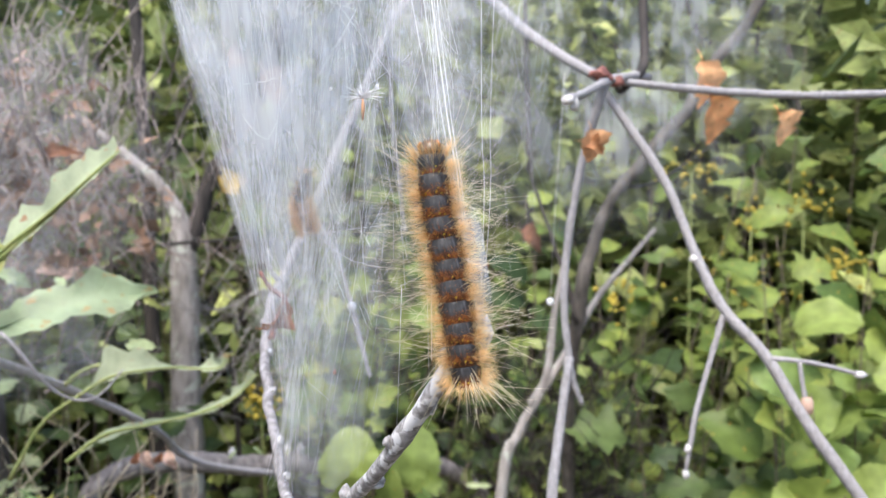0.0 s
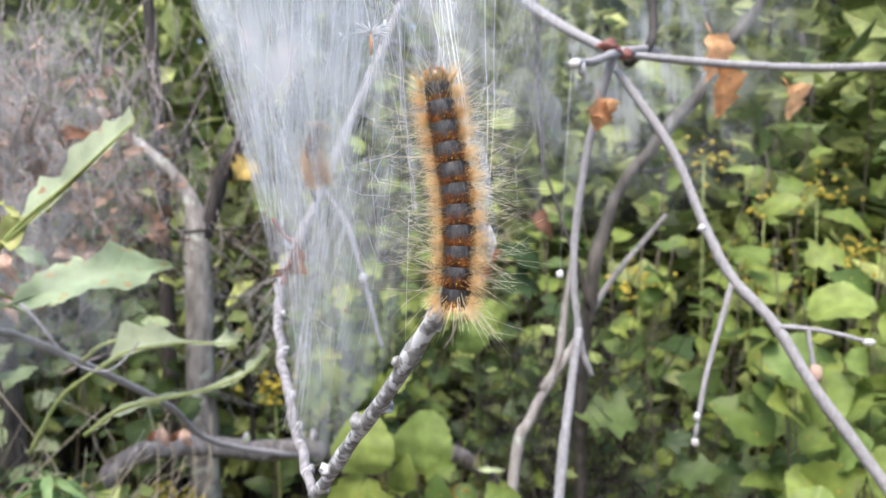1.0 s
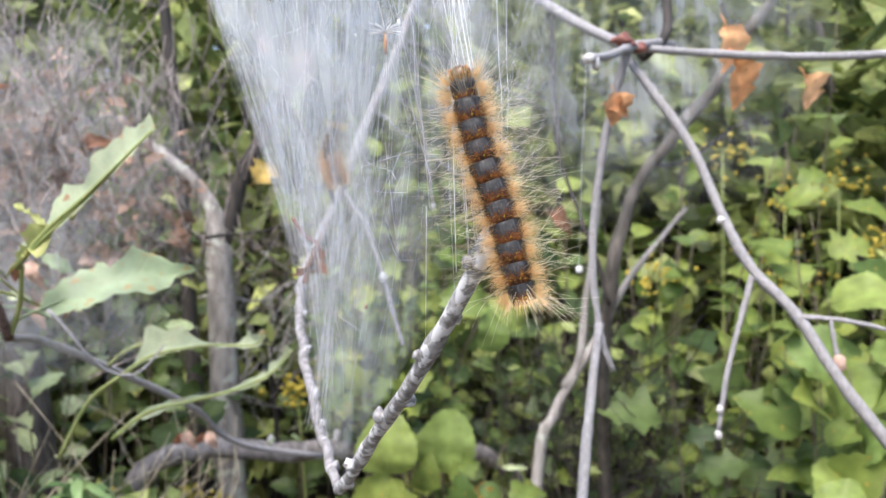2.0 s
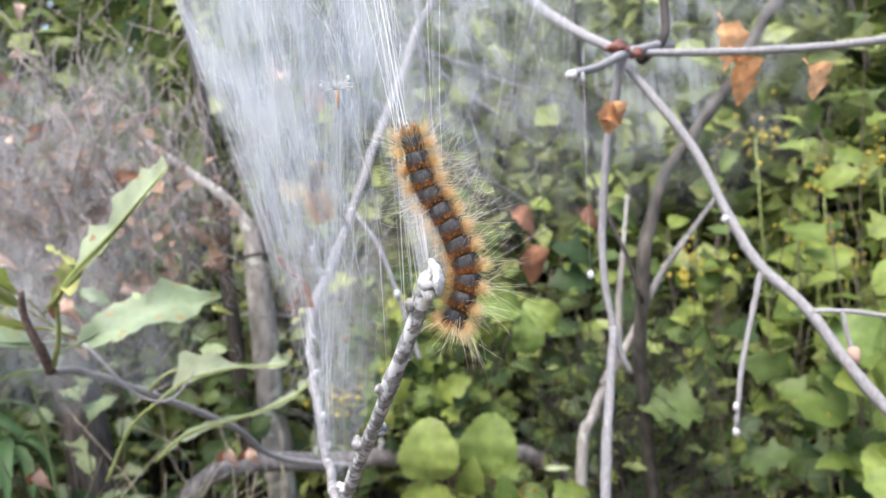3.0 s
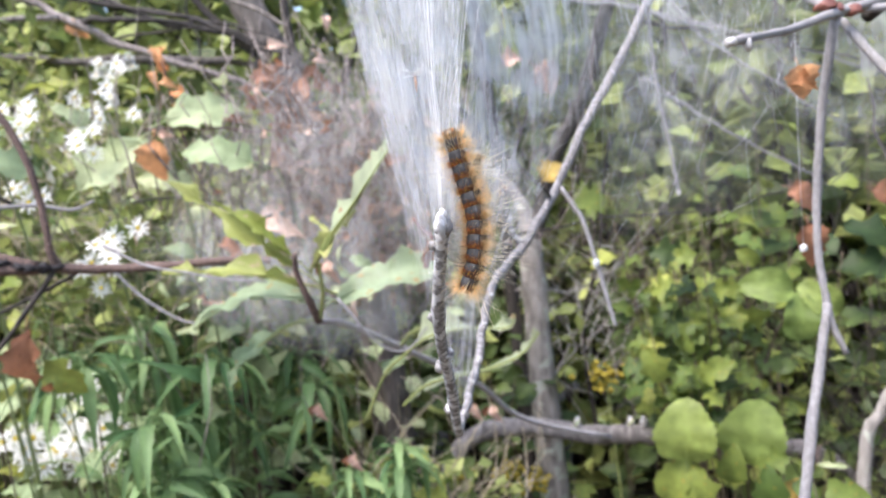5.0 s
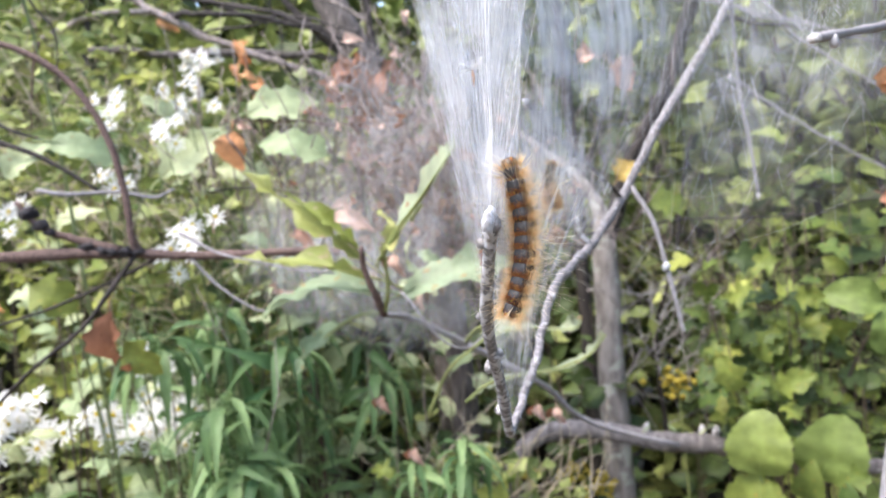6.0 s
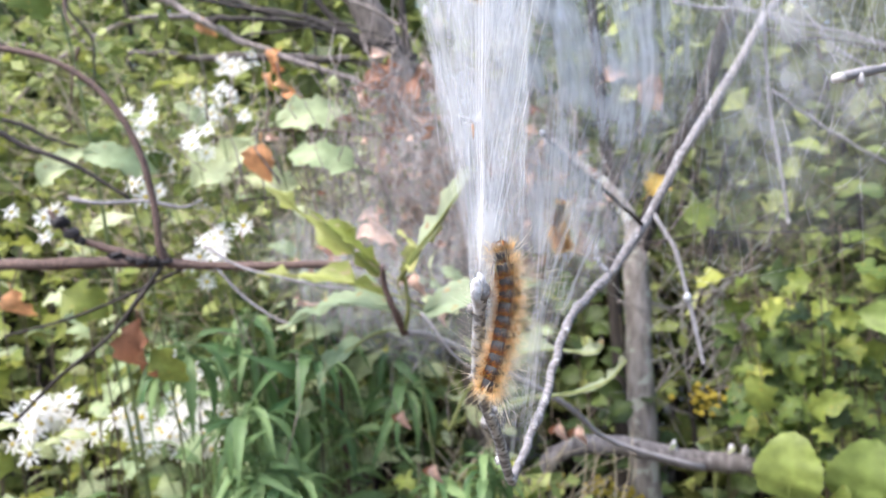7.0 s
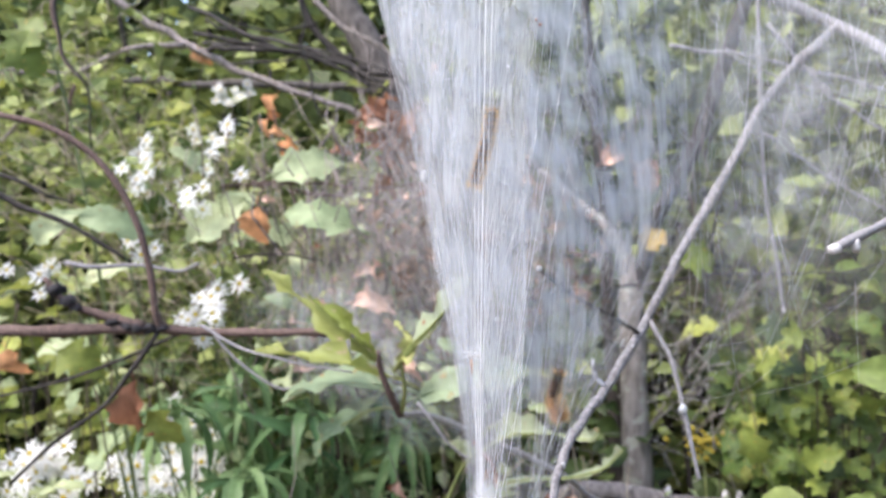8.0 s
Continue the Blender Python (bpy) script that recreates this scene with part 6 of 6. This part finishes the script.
def bramble():
    ob = thing("round_leaf_bramble", "low bramble with large round yellow-green leaves", "bush")
    places = (("round", (-0.119, 0.900, 0.697), (-0.113, 0.884, 0.766), 1.02), ("round", (-0.066, 0.952, 0.684), (-0.036, 0.941, 0.752), 1.04), ("bush_ovate", (-0.150, 0.911, 0.640), (-0.120, 0.895, 0.700), 1.0), ("bush", (-0.100, 0.91, 0.640), (-0.108, 0.895, 0.690), 0.9),
              ("bush_ovate", (-0.034, 0.933, 0.630), (-0.030, 0.915, 0.688), 1.0), ("bush", (-0.01, 0.94, 0.700), (-0.045, 0.925, 0.690), 0.9), ("bush_ovate", (-0.080, 0.941, 0.662), (-0.068, 0.924, 0.708), 1.0), ("round", (0.004, 0.986, 0.889), (-0.046, 0.955, 0.904), 0.70),
              ("round", (0.005, 0.983, 0.827), (0.014, 0.967, 0.880), 0.75), ("round", (0.050, 0.995, 0.858), (0.018, 0.975, 0.894), 0.72), ("bush_ovate", (-0.010, 0.95, 0.668), (0.022, 0.94, 0.650), 0.9),
              ("bush", (-0.151, 0.945, 0.783), (-0.164, 0.923, 0.826), 0.9), ("bush", (-0.109, 0.955, 0.786), (-0.069, 0.944, 0.808), 0.9), ("bush", (-0.13, 0.96, 0.82), (-0.10, 0.95, 0.86), 0.9), ("bush", (-0.10, 0.97, 0.77), (-0.12, 0.955, 0.80), 0.9))
    for key, a, b, w in places:
        add_leaf(ob, key, a, b, (rnd.uniform(0.0, 0.4), -0.9, rnd.uniform(0.2, 0.5)), w)
        a = Vector(a)
        tube("stalk", [a, a + Vector((0.01, 0.03, -0.05)), a + Vector((0.02, 0.09, -0.18))], (0.0009, 0.0014), MAT["herb_stem"], ob, 8, 5)
    tube("stem", [(-0.10, 1.05, 0.0), (-0.10, 1.04, 0.4), (-0.09, 1.03, 0.62), (-0.03, 1.03, 0.82), (0.03, 1.02, 0.9)], (0.003, 0.0015), MAT["woody_stem"], ob, 14, 6)


bramble()


def lobed_bush(x, y, height, count, size, key, label, seed, spread=0.10, stems=7, lean=(0.0, -0.02)):
    ob = thing("leafy_bush", label, "bush", "leafy bushes")
    global rnd
    rnd = random.Random(seed)
    for i in range(stems):
        a = 6.283 * i / stems + rnd.uniform(-0.4, 0.4)
        r = spread * rnd.uniform(0.4, 1.5)
        top = Vector((x + math.cos(a) * r + lean[0], y + math.sin(a) * r + lean[1], height * rnd.uniform(0.75, 1.08)))
        base = Vector((x + math.cos(a) * 0.03, y + math.sin(a) * 0.03, -0.02))
        mid = base.lerp(top, 0.55) + Vector((rnd.gauss(0, 0.03), rnd.gauss(0, 0.03), 0))
        leafy_stem(ob, [base, mid, top], key, count // stems, size, 0.0022, MAT["woody_stem"], start=0.30)
    return ob


def front_bush():
    global rnd
    rnd = random.Random(41)
    ob = thing("leafy_bush", "yellow-green bush of jagged lobed leaves beside the hooked branch", "bush", "leafy bushes")
    for i in range(17):
        top = Vector((-0.215 + 0.165 * (i + rnd.random()) / 17, 0.985 + rnd.gauss(0, 0.035), rnd.uniform(0.83, 1.005)))
        base = Vector((-0.09 + rnd.gauss(0, 0.02), 1.10 + rnd.gauss(0, 0.02), -0.02))
        mid = Vector((base.x * 0.4 + top.x * 0.6, base.y * 0.5 + top.y * 0.5, top.z * 0.62))
        c = curve_points([base, mid, top], 16)
        tube("stem", [base, mid, top], (0.0022, 0.0007), MAT["woody_stem"], ob, 14, 6, 0.1)
        for k in range(6):
            u = 0.72 + 0.28 * (k + rnd.random()) / 6
            p = c[min(15, int(u * 15))]
            a = rnd.choice((0.15, 2.9)) + rnd.gauss(0, 0.55)
            d = Vector((math.cos(a), -0.35 + rnd.gauss(0, 0.25), math.sin(a) * 0.6 - 0.15)).normalized()
            n = rnd.uniform(0.020, 0.044)
            # leaves of one bush in plain, lit and shaded colours, light painted in
            add_leaf(ob, rnd.choice(("jagged", "jagged", "jagged_lit", "jagged_shade_dark", "jagged")), p + d * n * 0.25, p + d * n * 1.25, (0.25 + rnd.gauss(0, 0.5), -0.6, 0.65 + rnd.gauss(0, 0.4)), rnd.uniform(0.8, 1.2))


front_bush()
# bushes deep in the thicket get the darkened leaves, shade painted into their green
lobed_bush(-0.02, 1.36, 0.92, 110, 0.055, "shade_dark", "green bush behind the jagged-leaved one, coloured dark for shade", 1, 0.15, 9)
lobed_bush(0.04, 1.28, 0.62, 40, 0.045, "shade_dark_lobed", "yellow-green bush with ragged lobed leaves", 2, 0.15, 9)
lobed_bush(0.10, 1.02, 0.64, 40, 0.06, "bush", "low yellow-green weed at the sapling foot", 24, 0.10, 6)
lobed_bush(0.26, 1.20, 0.93, 80, 0.072, "shade_dark_lobed", "leafy green bush behind grey twigs", 3, 0.15, 8)
lobed_bush(0.46, 1.15, 0.98, 90, 0.075, "bush_ovate", "leafy green bush behind grey twigs", 4, 0.16, 8)
lobed_bush(0.62, 1.05, 0.85, 80, 0.075, "bush", "leafy green bush behind grey twigs", 5, 0.14, 8)
lobed_bush(0.32, 1.45, 1.26, 170, 0.055, "bush_ovate", "taller green bush with yellowing leaves", 6, 0.2, 9)
lobed_bush(0.75, 1.45, 1.30, 150, 0.055, "bush", "taller green bush with yellowing leaves", 7, 0.22, 9)
lobed_bush(-0.10, 1.50, 1.18, 150, 0.05, "bush_ovate", "taller green bush with yellowing leaves", 8, 0.2, 9)
lobed_bush(-0.42, 1.45, 0.98, 120, 0.05, "shade_dark", "green undergrowth behind the sapling", 9, 0.2, 8)
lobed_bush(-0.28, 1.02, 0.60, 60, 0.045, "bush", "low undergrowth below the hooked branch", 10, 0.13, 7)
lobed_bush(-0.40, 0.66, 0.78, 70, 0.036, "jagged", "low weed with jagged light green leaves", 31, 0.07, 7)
lobed_bush(-0.37, 0.78, 0.72, 60, 0.040, "jagged_lit", "low weed with jagged light green leaves", 32, 0.07, 7)
lobed_bush(-0.52, 0.98, 0.74, 100, 0.045, "shade_dark", "low undergrowth below the nest", 11, 0.16, 7)
# the "sun" shrubs carry the brightened leaves, lit by their colour
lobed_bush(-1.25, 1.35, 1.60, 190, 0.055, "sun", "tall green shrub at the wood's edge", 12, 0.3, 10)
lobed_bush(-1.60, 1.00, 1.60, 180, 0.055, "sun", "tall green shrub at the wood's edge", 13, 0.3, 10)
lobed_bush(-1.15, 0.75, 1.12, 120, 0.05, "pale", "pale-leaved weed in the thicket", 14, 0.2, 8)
lobed_bush(-0.75, 1.35, 1.15, 120, 0.05, "shade_dark", "green undergrowth behind the nest", 15, 0.22, 8)
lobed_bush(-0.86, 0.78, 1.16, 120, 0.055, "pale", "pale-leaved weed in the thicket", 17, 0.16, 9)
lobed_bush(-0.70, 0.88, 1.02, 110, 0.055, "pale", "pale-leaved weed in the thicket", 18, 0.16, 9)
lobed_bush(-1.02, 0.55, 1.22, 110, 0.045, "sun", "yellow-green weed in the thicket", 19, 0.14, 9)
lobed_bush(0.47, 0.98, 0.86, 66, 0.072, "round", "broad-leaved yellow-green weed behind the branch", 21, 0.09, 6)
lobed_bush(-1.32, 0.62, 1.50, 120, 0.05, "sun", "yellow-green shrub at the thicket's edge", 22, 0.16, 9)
lobed_bush(-0.70, 0.58, 1.03, 90, 0.05, "pale", "pale-leaved weed in the thicket", 23, 0.10, 8)
lobed_bush(-1.05, 0.42, 1.05, 100, 0.055, "pale", "pale-leaved weed in the thicket", 16, 0.18, 8)


def herb(x, y, height, seed, size):
    global rnd
    rnd = random.Random(seed)
    ob = thing("lance_leaf_herb", "tall herb with long drooping dark green leaves", "plant", "lance-leaved herbs")
    for i in range(3):
        base = Vector((x + rnd.gauss(0, 0.02), y + rnd.gauss(0, 0.02), -0.02))
        top = base + Vector((rnd.gauss(0, 0.05), rnd.gauss(-0.02, 0.05), height * rnd.uniform(0.90, 1.10)))
        leafy_stem(ob, [base, base.lerp(top, 0.5) + Vector((rnd.gauss(0, 0.02), 0, 0)), top], "herb", 20, size, 0.0012, MAT["herb_stem"], droop=1.1, start=0.45, facing=(0.5, -0.8, 0.5))
        for k in range(10):
            a = 0.63 * k + rnd.uniform(-0.3, 0.3)
            d = Vector((math.cos(a), math.sin(a), rnd.uniform(-0.9, 0.15))).normalized() * size * rnd.uniform(0.8, 1.15)
            p = top - Vector((0, 0, 0.006 * (k % 4)))
            add_leaf(ob, "herb", p + d * 0.12, p + d * 1.12, Vector((d.x, d.y, 0)).normalized() * 0.5 + Vector((0, 0, 1)), rnd.uniform(0.85, 1.1))


for i, (x, y, h) in enumerate(((-0.50, 0.62, 0.86), (-0.58, 0.66, 0.88), (-0.64, 0.58, 0.86), (-0.46, 0.70, 0.84), (-0.70, 0.66, 0.90), (-0.55, 0.56, 0.80), (-0.62, 0.74, 0.92), (-0.74, 0.72, 0.92), (-0.82, 0.62, 0.80), (-0.90, 0.70, 0.90))):
    herb(x, y, h, 60 + i, 0.068 if x < -0.48 else 0.052)


# ---- flowers ----
def daisy_mesh():
    verts, faces = [], []
    g = random.Random(4)
    for i in range(11):
        a = 6.283 * i / 11 + g.uniform(-0.12, 0.12)
        d, s = Vector((math.cos(a), math.sin(a), g.uniform(-0.1, 0.25))), Vector((-math.sin(a), math.cos(a), 0))
        n, w = g.uniform(0.85, 1.15), 0.105
        k = len(verts)
        verts += [d * 0.15, d * n * 0.45 + s * w, d * n * 0.9 + s * w * 0.7, d * n, d * n * 0.9 - s * w * 0.7, d * n * 0.45 - s * w, d * n * 0.55 - Vector((0, 0, 0.05))]
        faces += [tuple(k + q for q in p) for p in ((0, 1, 6), (1, 2, 6), (2, 3, 6), (3, 4, 6), (4, 5, 6), (5, 0, 6))]
    return mesh_from("petals", verts, faces, MAT["petal"])


PETALS = daisy_mesh()


def disc_mesh():
    bm = bmesh.new()
    bmesh.ops.create_icosphere(bm, subdivisions=1, radius=0.2)
    for v in bm.verts:
        v.co.z *= 0.7
    me = bpy.data.meshes.new("disc")
    bm.to_mesh(me)
    bm.free()
    me.materials.append(MAT["yellow"])
    return me


DISC = disc_mesh()


def aster(label, heads, foot, size, seed, spray=5):
    g = random.Random(seed)
    ob = thing("white_aster", label, "flower", "white asters")
    foot = Vector(foot)
    for h in heads:
        h = Vector(h)
        for k in range(spray):
            p = h + Vector((g.gauss(0, 0.015), g.gauss(0, 0.015), g.gauss(-0.003, 0.014))) if k else h
            s = size * g.uniform(0.8, 1.15)
            face = Vector((g.gauss(0.5, 0.3), g.gauss(-0.8, 0.3), g.uniform(0.1, 0.9))).normalized()
            m = Matrix.Translation(p) @ face.to_track_quat("Z", "Y").to_matrix().to_4x4() @ Matrix.Diagonal((s, s, s, 1))
            fl = child("flower_head", PETALS, ob, m=m)
            child("disc", DISC, fl, "small yellow disc")
        q = h.lerp(foot, 0.35) + Vector((g.gauss(0, 0.01), 0.02, -0.02))
        tube("stalk", [h - Vector((0, 0, 0.004)), q, foot], (0.0006, 0.0012), MAT["herb_stem"], ob, 8, 5)


aster("cluster of white asters with small yellow centres", ((-0.879, 0.438, 0.802), (-0.862, 0.451, 0.815), (-0.890, 0.428, 0.785), (-0.845, 0.462, 0.772)), (-0.869, 0.508, 0.510), 0.0165, 1, 6)
aster("cluster of white asters with small yellow centres", ((-0.776, 0.515, 0.800), (-0.759, 0.527, 0.784), (-0.740, 0.543, 0.798), (-0.715, 0.561, 0.776), (-0.709, 0.566, 0.802), (-0.737, 0.543, 0.772)), (-0.754, 0.607, 0.474), 0.0165, 2, 6)
aster("drooping spray of white asters", ((-0.734, 0.552, 0.856), (-0.723, 0.560, 0.849)), (-0.75, 0.58, 0.6), 0.011, 3, 4)
aster("white aster spray deep in the thicket", ((-0.985, 0.671, 1.208), (-0.992, 0.662, 1.148), (-0.968, 0.680, 1.151), (-0.981, 0.672, 1.182), (-0.940, 0.700, 1.128)), (-0.98, 0.74, 0.7), 0.0125, 4, 6)
aster("white aster spray deep in the thicket", ((-0.979, 0.803, 1.236), (-0.961, 0.818, 1.253), (-0.998, 0.786, 1.194)), (-0.98, 0.86, 0.7), 0.0125, 5, 5)
aster("white aster spray deep in the thicket", ((-1.134, 0.943, 1.348), (-1.10, 0.95, 1.345)), (-1.10, 1.0, 0.8), 0.0125, 6, 5)
aster("pale aster spray behind the brown branch", ((-0.648, 0.459, 1.146), (-0.582, 0.506, 1.171), (-0.603, 0.490, 1.128), (-0.650, 0.454, 1.082)), (-0.66, 0.60, 0.6), 0.0105, 8, 5)
aster("pale aster spray behind the brown branch", ((-0.594, 0.491, 1.018), (-0.730, 0.397, 1.058), (-0.58, 0.50, 1.01)), (-0.66, 0.60, 0.55), 0.0115, 9, 6)
aster("white aster spray deep in the thicket", ((-0.821, 0.659, 1.033), (-0.796, 0.679, 1.035)), (-0.80, 0.72, 0.6), 0.0125, 7, 6)


def goldenrod(x, y, z, seed, n=60, size=0.05):
    g = random.Random(seed)
    ob = thing("goldenrod", "yellow goldenrod plume in the undergrowth", "flower", "goldenrod")
    verts, faces = [], []
    for i in range(n):
        c = Vector((x + g.gauss(0, size * 0.5), y + g.gauss(0, size * 0.5), z + g.gauss(0, size * 0.35)))
        r = g.uniform(0.0028, 0.0065)
        k = len(verts)
        verts += [c + Vector(d) * r for d in ((1, 0, 0), (-1, 0, 0), (0, 1, 0), (0, -1, 0), (0, 0, 1), (0, 0, -1))]
        faces += [tuple(k + j for j in q) for q in ((0, 2, 4), (2, 1, 4), (1, 3, 4), (3, 0, 4), (2, 0, 5), (1, 2, 5), (3, 1, 5), (0, 3, 5))]
    child("plume", mesh_from("plume", verts, faces, MAT["plume"], False), ob, "", "stuff")
    tube("stem", [(x, y + 0.01, z), (x + 0.01, y + 0.03, z * 0.5), (x + 0.01, y + 0.04, 0)], (0.0015, 0.003), MAT["stem"], ob, 10, 5)


for i, (x, y, z) in enumerate(((-0.495, 0.90, 0.617), (-0.422, 0.91, 0.620), (-0.266, 0.94, 0.762), (-0.38, 0.93, 0.600), (0.55, 1.35, 1.02), (0.66, 1.38, 1.04), (0.52, 1.32, 0.92), (0.72, 1.33, 0.93), (0.44, 1.36, 1.10), (0.60, 1.40, 0.86), (0.30, 1.24, 0.88))):
    goldenrod(x, y + 0.12, z, i, 40, 0.06 if i > 3 else 0.026)


def red_leaves():
    for label, key, a, b in (("dry brown leaf caught in the bush", "brown", (0.02, 1.02, 0.965), (0.03, 1.01, 0.92)), ("dry orange leaf in the bush", "orange", (-0.12, 1.03, 0.815), (-0.10, 1.02, 0.80)),
                             ("dry reddish leaf in the bush", "brown", (0.09, 1.08, 1.00), (0.12, 1.07, 0.985)), ("dry brown leaf caught in the bush", "brown", (0.0, 1.04, 1.01), (0.03, 1.03, 0.99)),
                             ("pale dead leaf on the branch", "pale", (0.018, 0.95, 0.690), (0.050, 0.945, 0.692)), ("yellow dead leaf under the bramble", "gold", (-0.02, 0.95, 0.665), (0.01, 0.94, 0.645))):
        ob = thing("dead_leaf", label, "leaf", "dead leaves")
        add_leaf(ob, key, a, b, (0.2, -0.9, 0.4), 0.5 if key == "pale" else 1.1, "blade")
        tube("stalk", [Vector(a), Vector(a) + Vector((0.0, 0.03, 0.01)), Vector(a) + Vector((0.01, 0.09, 0.0))], (0.0008, 0.0008), MAT["brown_bark"], ob, 6, 5)


red_leaves()


def tangle(x, y, z, box, seed, count, leaves, leaf_mat="mid_leaf", mat="dry_stalk"):
    """Thin crossing stalks with small leaves, too many to count."""
    g = random.Random(seed)
    ob = thing("tangled_stalks", "tangle of thin stalks, pale or darkened for shade, and small leaves", "undergrowth", "tangled stalks")
    bits = []
    for i in range(count):
        p = Vector((x + g.gauss(0, box[0] * 0.6), y + g.gauss(0, box[1] * 0.6), z + g.gauss(-0.3, 0.6) * box[2]))
        d = Vector((g.gauss(0, 0.6), g.gauss(0, 0.6), g.uniform(0.2, 1.0))).normalized() * g.uniform(0.06, 0.20)
        mid = p + d * 0.5 + Vector((g.gauss(0, 0.012), g.gauss(0, 0.012), g.gauss(0, 0.010)))
        bits.append(tube_data(curve_points([p, mid, p + d + Vector((0, 0, -0.01))], 6), (g.uniform(0.0006, 0.0013), 0.0004), 4))
    merged("stalk", bits, MAT[mat], ob, kind="stuff")
    v, f = leaf_cloud(leaves, (box[0] * 1.3, box[1] * 1.3, box[2] * 1.3), 0.030, seed + 50)
    merged("small_leaf", [([p + Vector((x, y, z)) for p in v], f)], MAT[leaf_mat], ob, kind="stuff", smooth=False)


tangle(-1.00, 0.80, 1.12, (0.16, 0.12, 0.12), 1, 150, 420)
tangle(-0.86, 0.90, 1.02, (0.14, 0.12, 0.10), 2, 130, 320)
tangle(-1.22, 0.72, 1.30, (0.16, 0.12, 0.14), 3, 110, 420)
tangle(-0.72, 0.70, 0.93, (0.14, 0.10, 0.07), 4, 120, 200)
tangle(-0.78, 0.62, 1.00, (0.13, 0.06, 0.07), 10, 100, 240)
tangle(-0.95, 0.60, 1.10, (0.13, 0.06, 0.10), 11, 100, 300)
# three near-black tangles added in place of deep shade, hiding the bright leaves behind
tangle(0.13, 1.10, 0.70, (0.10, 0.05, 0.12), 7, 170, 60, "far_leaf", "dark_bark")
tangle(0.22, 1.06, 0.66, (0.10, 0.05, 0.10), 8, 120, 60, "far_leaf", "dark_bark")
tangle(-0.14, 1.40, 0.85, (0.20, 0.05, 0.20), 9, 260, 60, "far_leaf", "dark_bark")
tangle(-0.30, 1.32, 0.95, (0.14, 0.10, 0.12), 5, 150, 100, "far_leaf", "woody_stem")
tangle(-0.40, 0.76, 0.66, (0.12, 0.07, 0.05), 6, 80, 200)
tangle(-0.285, 1.10, 0.84, (0.07, 0.05, 0.12), 12, 70, 14, "far_leaf", "grey_bark")


# ---- what moves ----
def motions():
    rows = []
    ring_rows = [[] for _ in climber_rings]
    for t, pts in SPINE:
        at = pts[2]
        rows.append((t, Matrix.Translation(at)))
        for k, m in enumerate(spine_frames([p - at for p in pts], DORSAL)):
            ring_rows[k].append((t, m))
    walk(climber, rows)
    for r, rr in zip(climber_rings, ring_rows):
        walk(r, rr)
    there = SECOND_AT + Vector((0.0044, 0.0150, -0.0100))
    walk(second, [(0.0, Matrix.Translation(SECOND_AT)), (3.5, Matrix.Translation(SECOND_AT)), (6.0, Matrix.Translation(there)), (8.0, Matrix.Translation(there))])


motions()
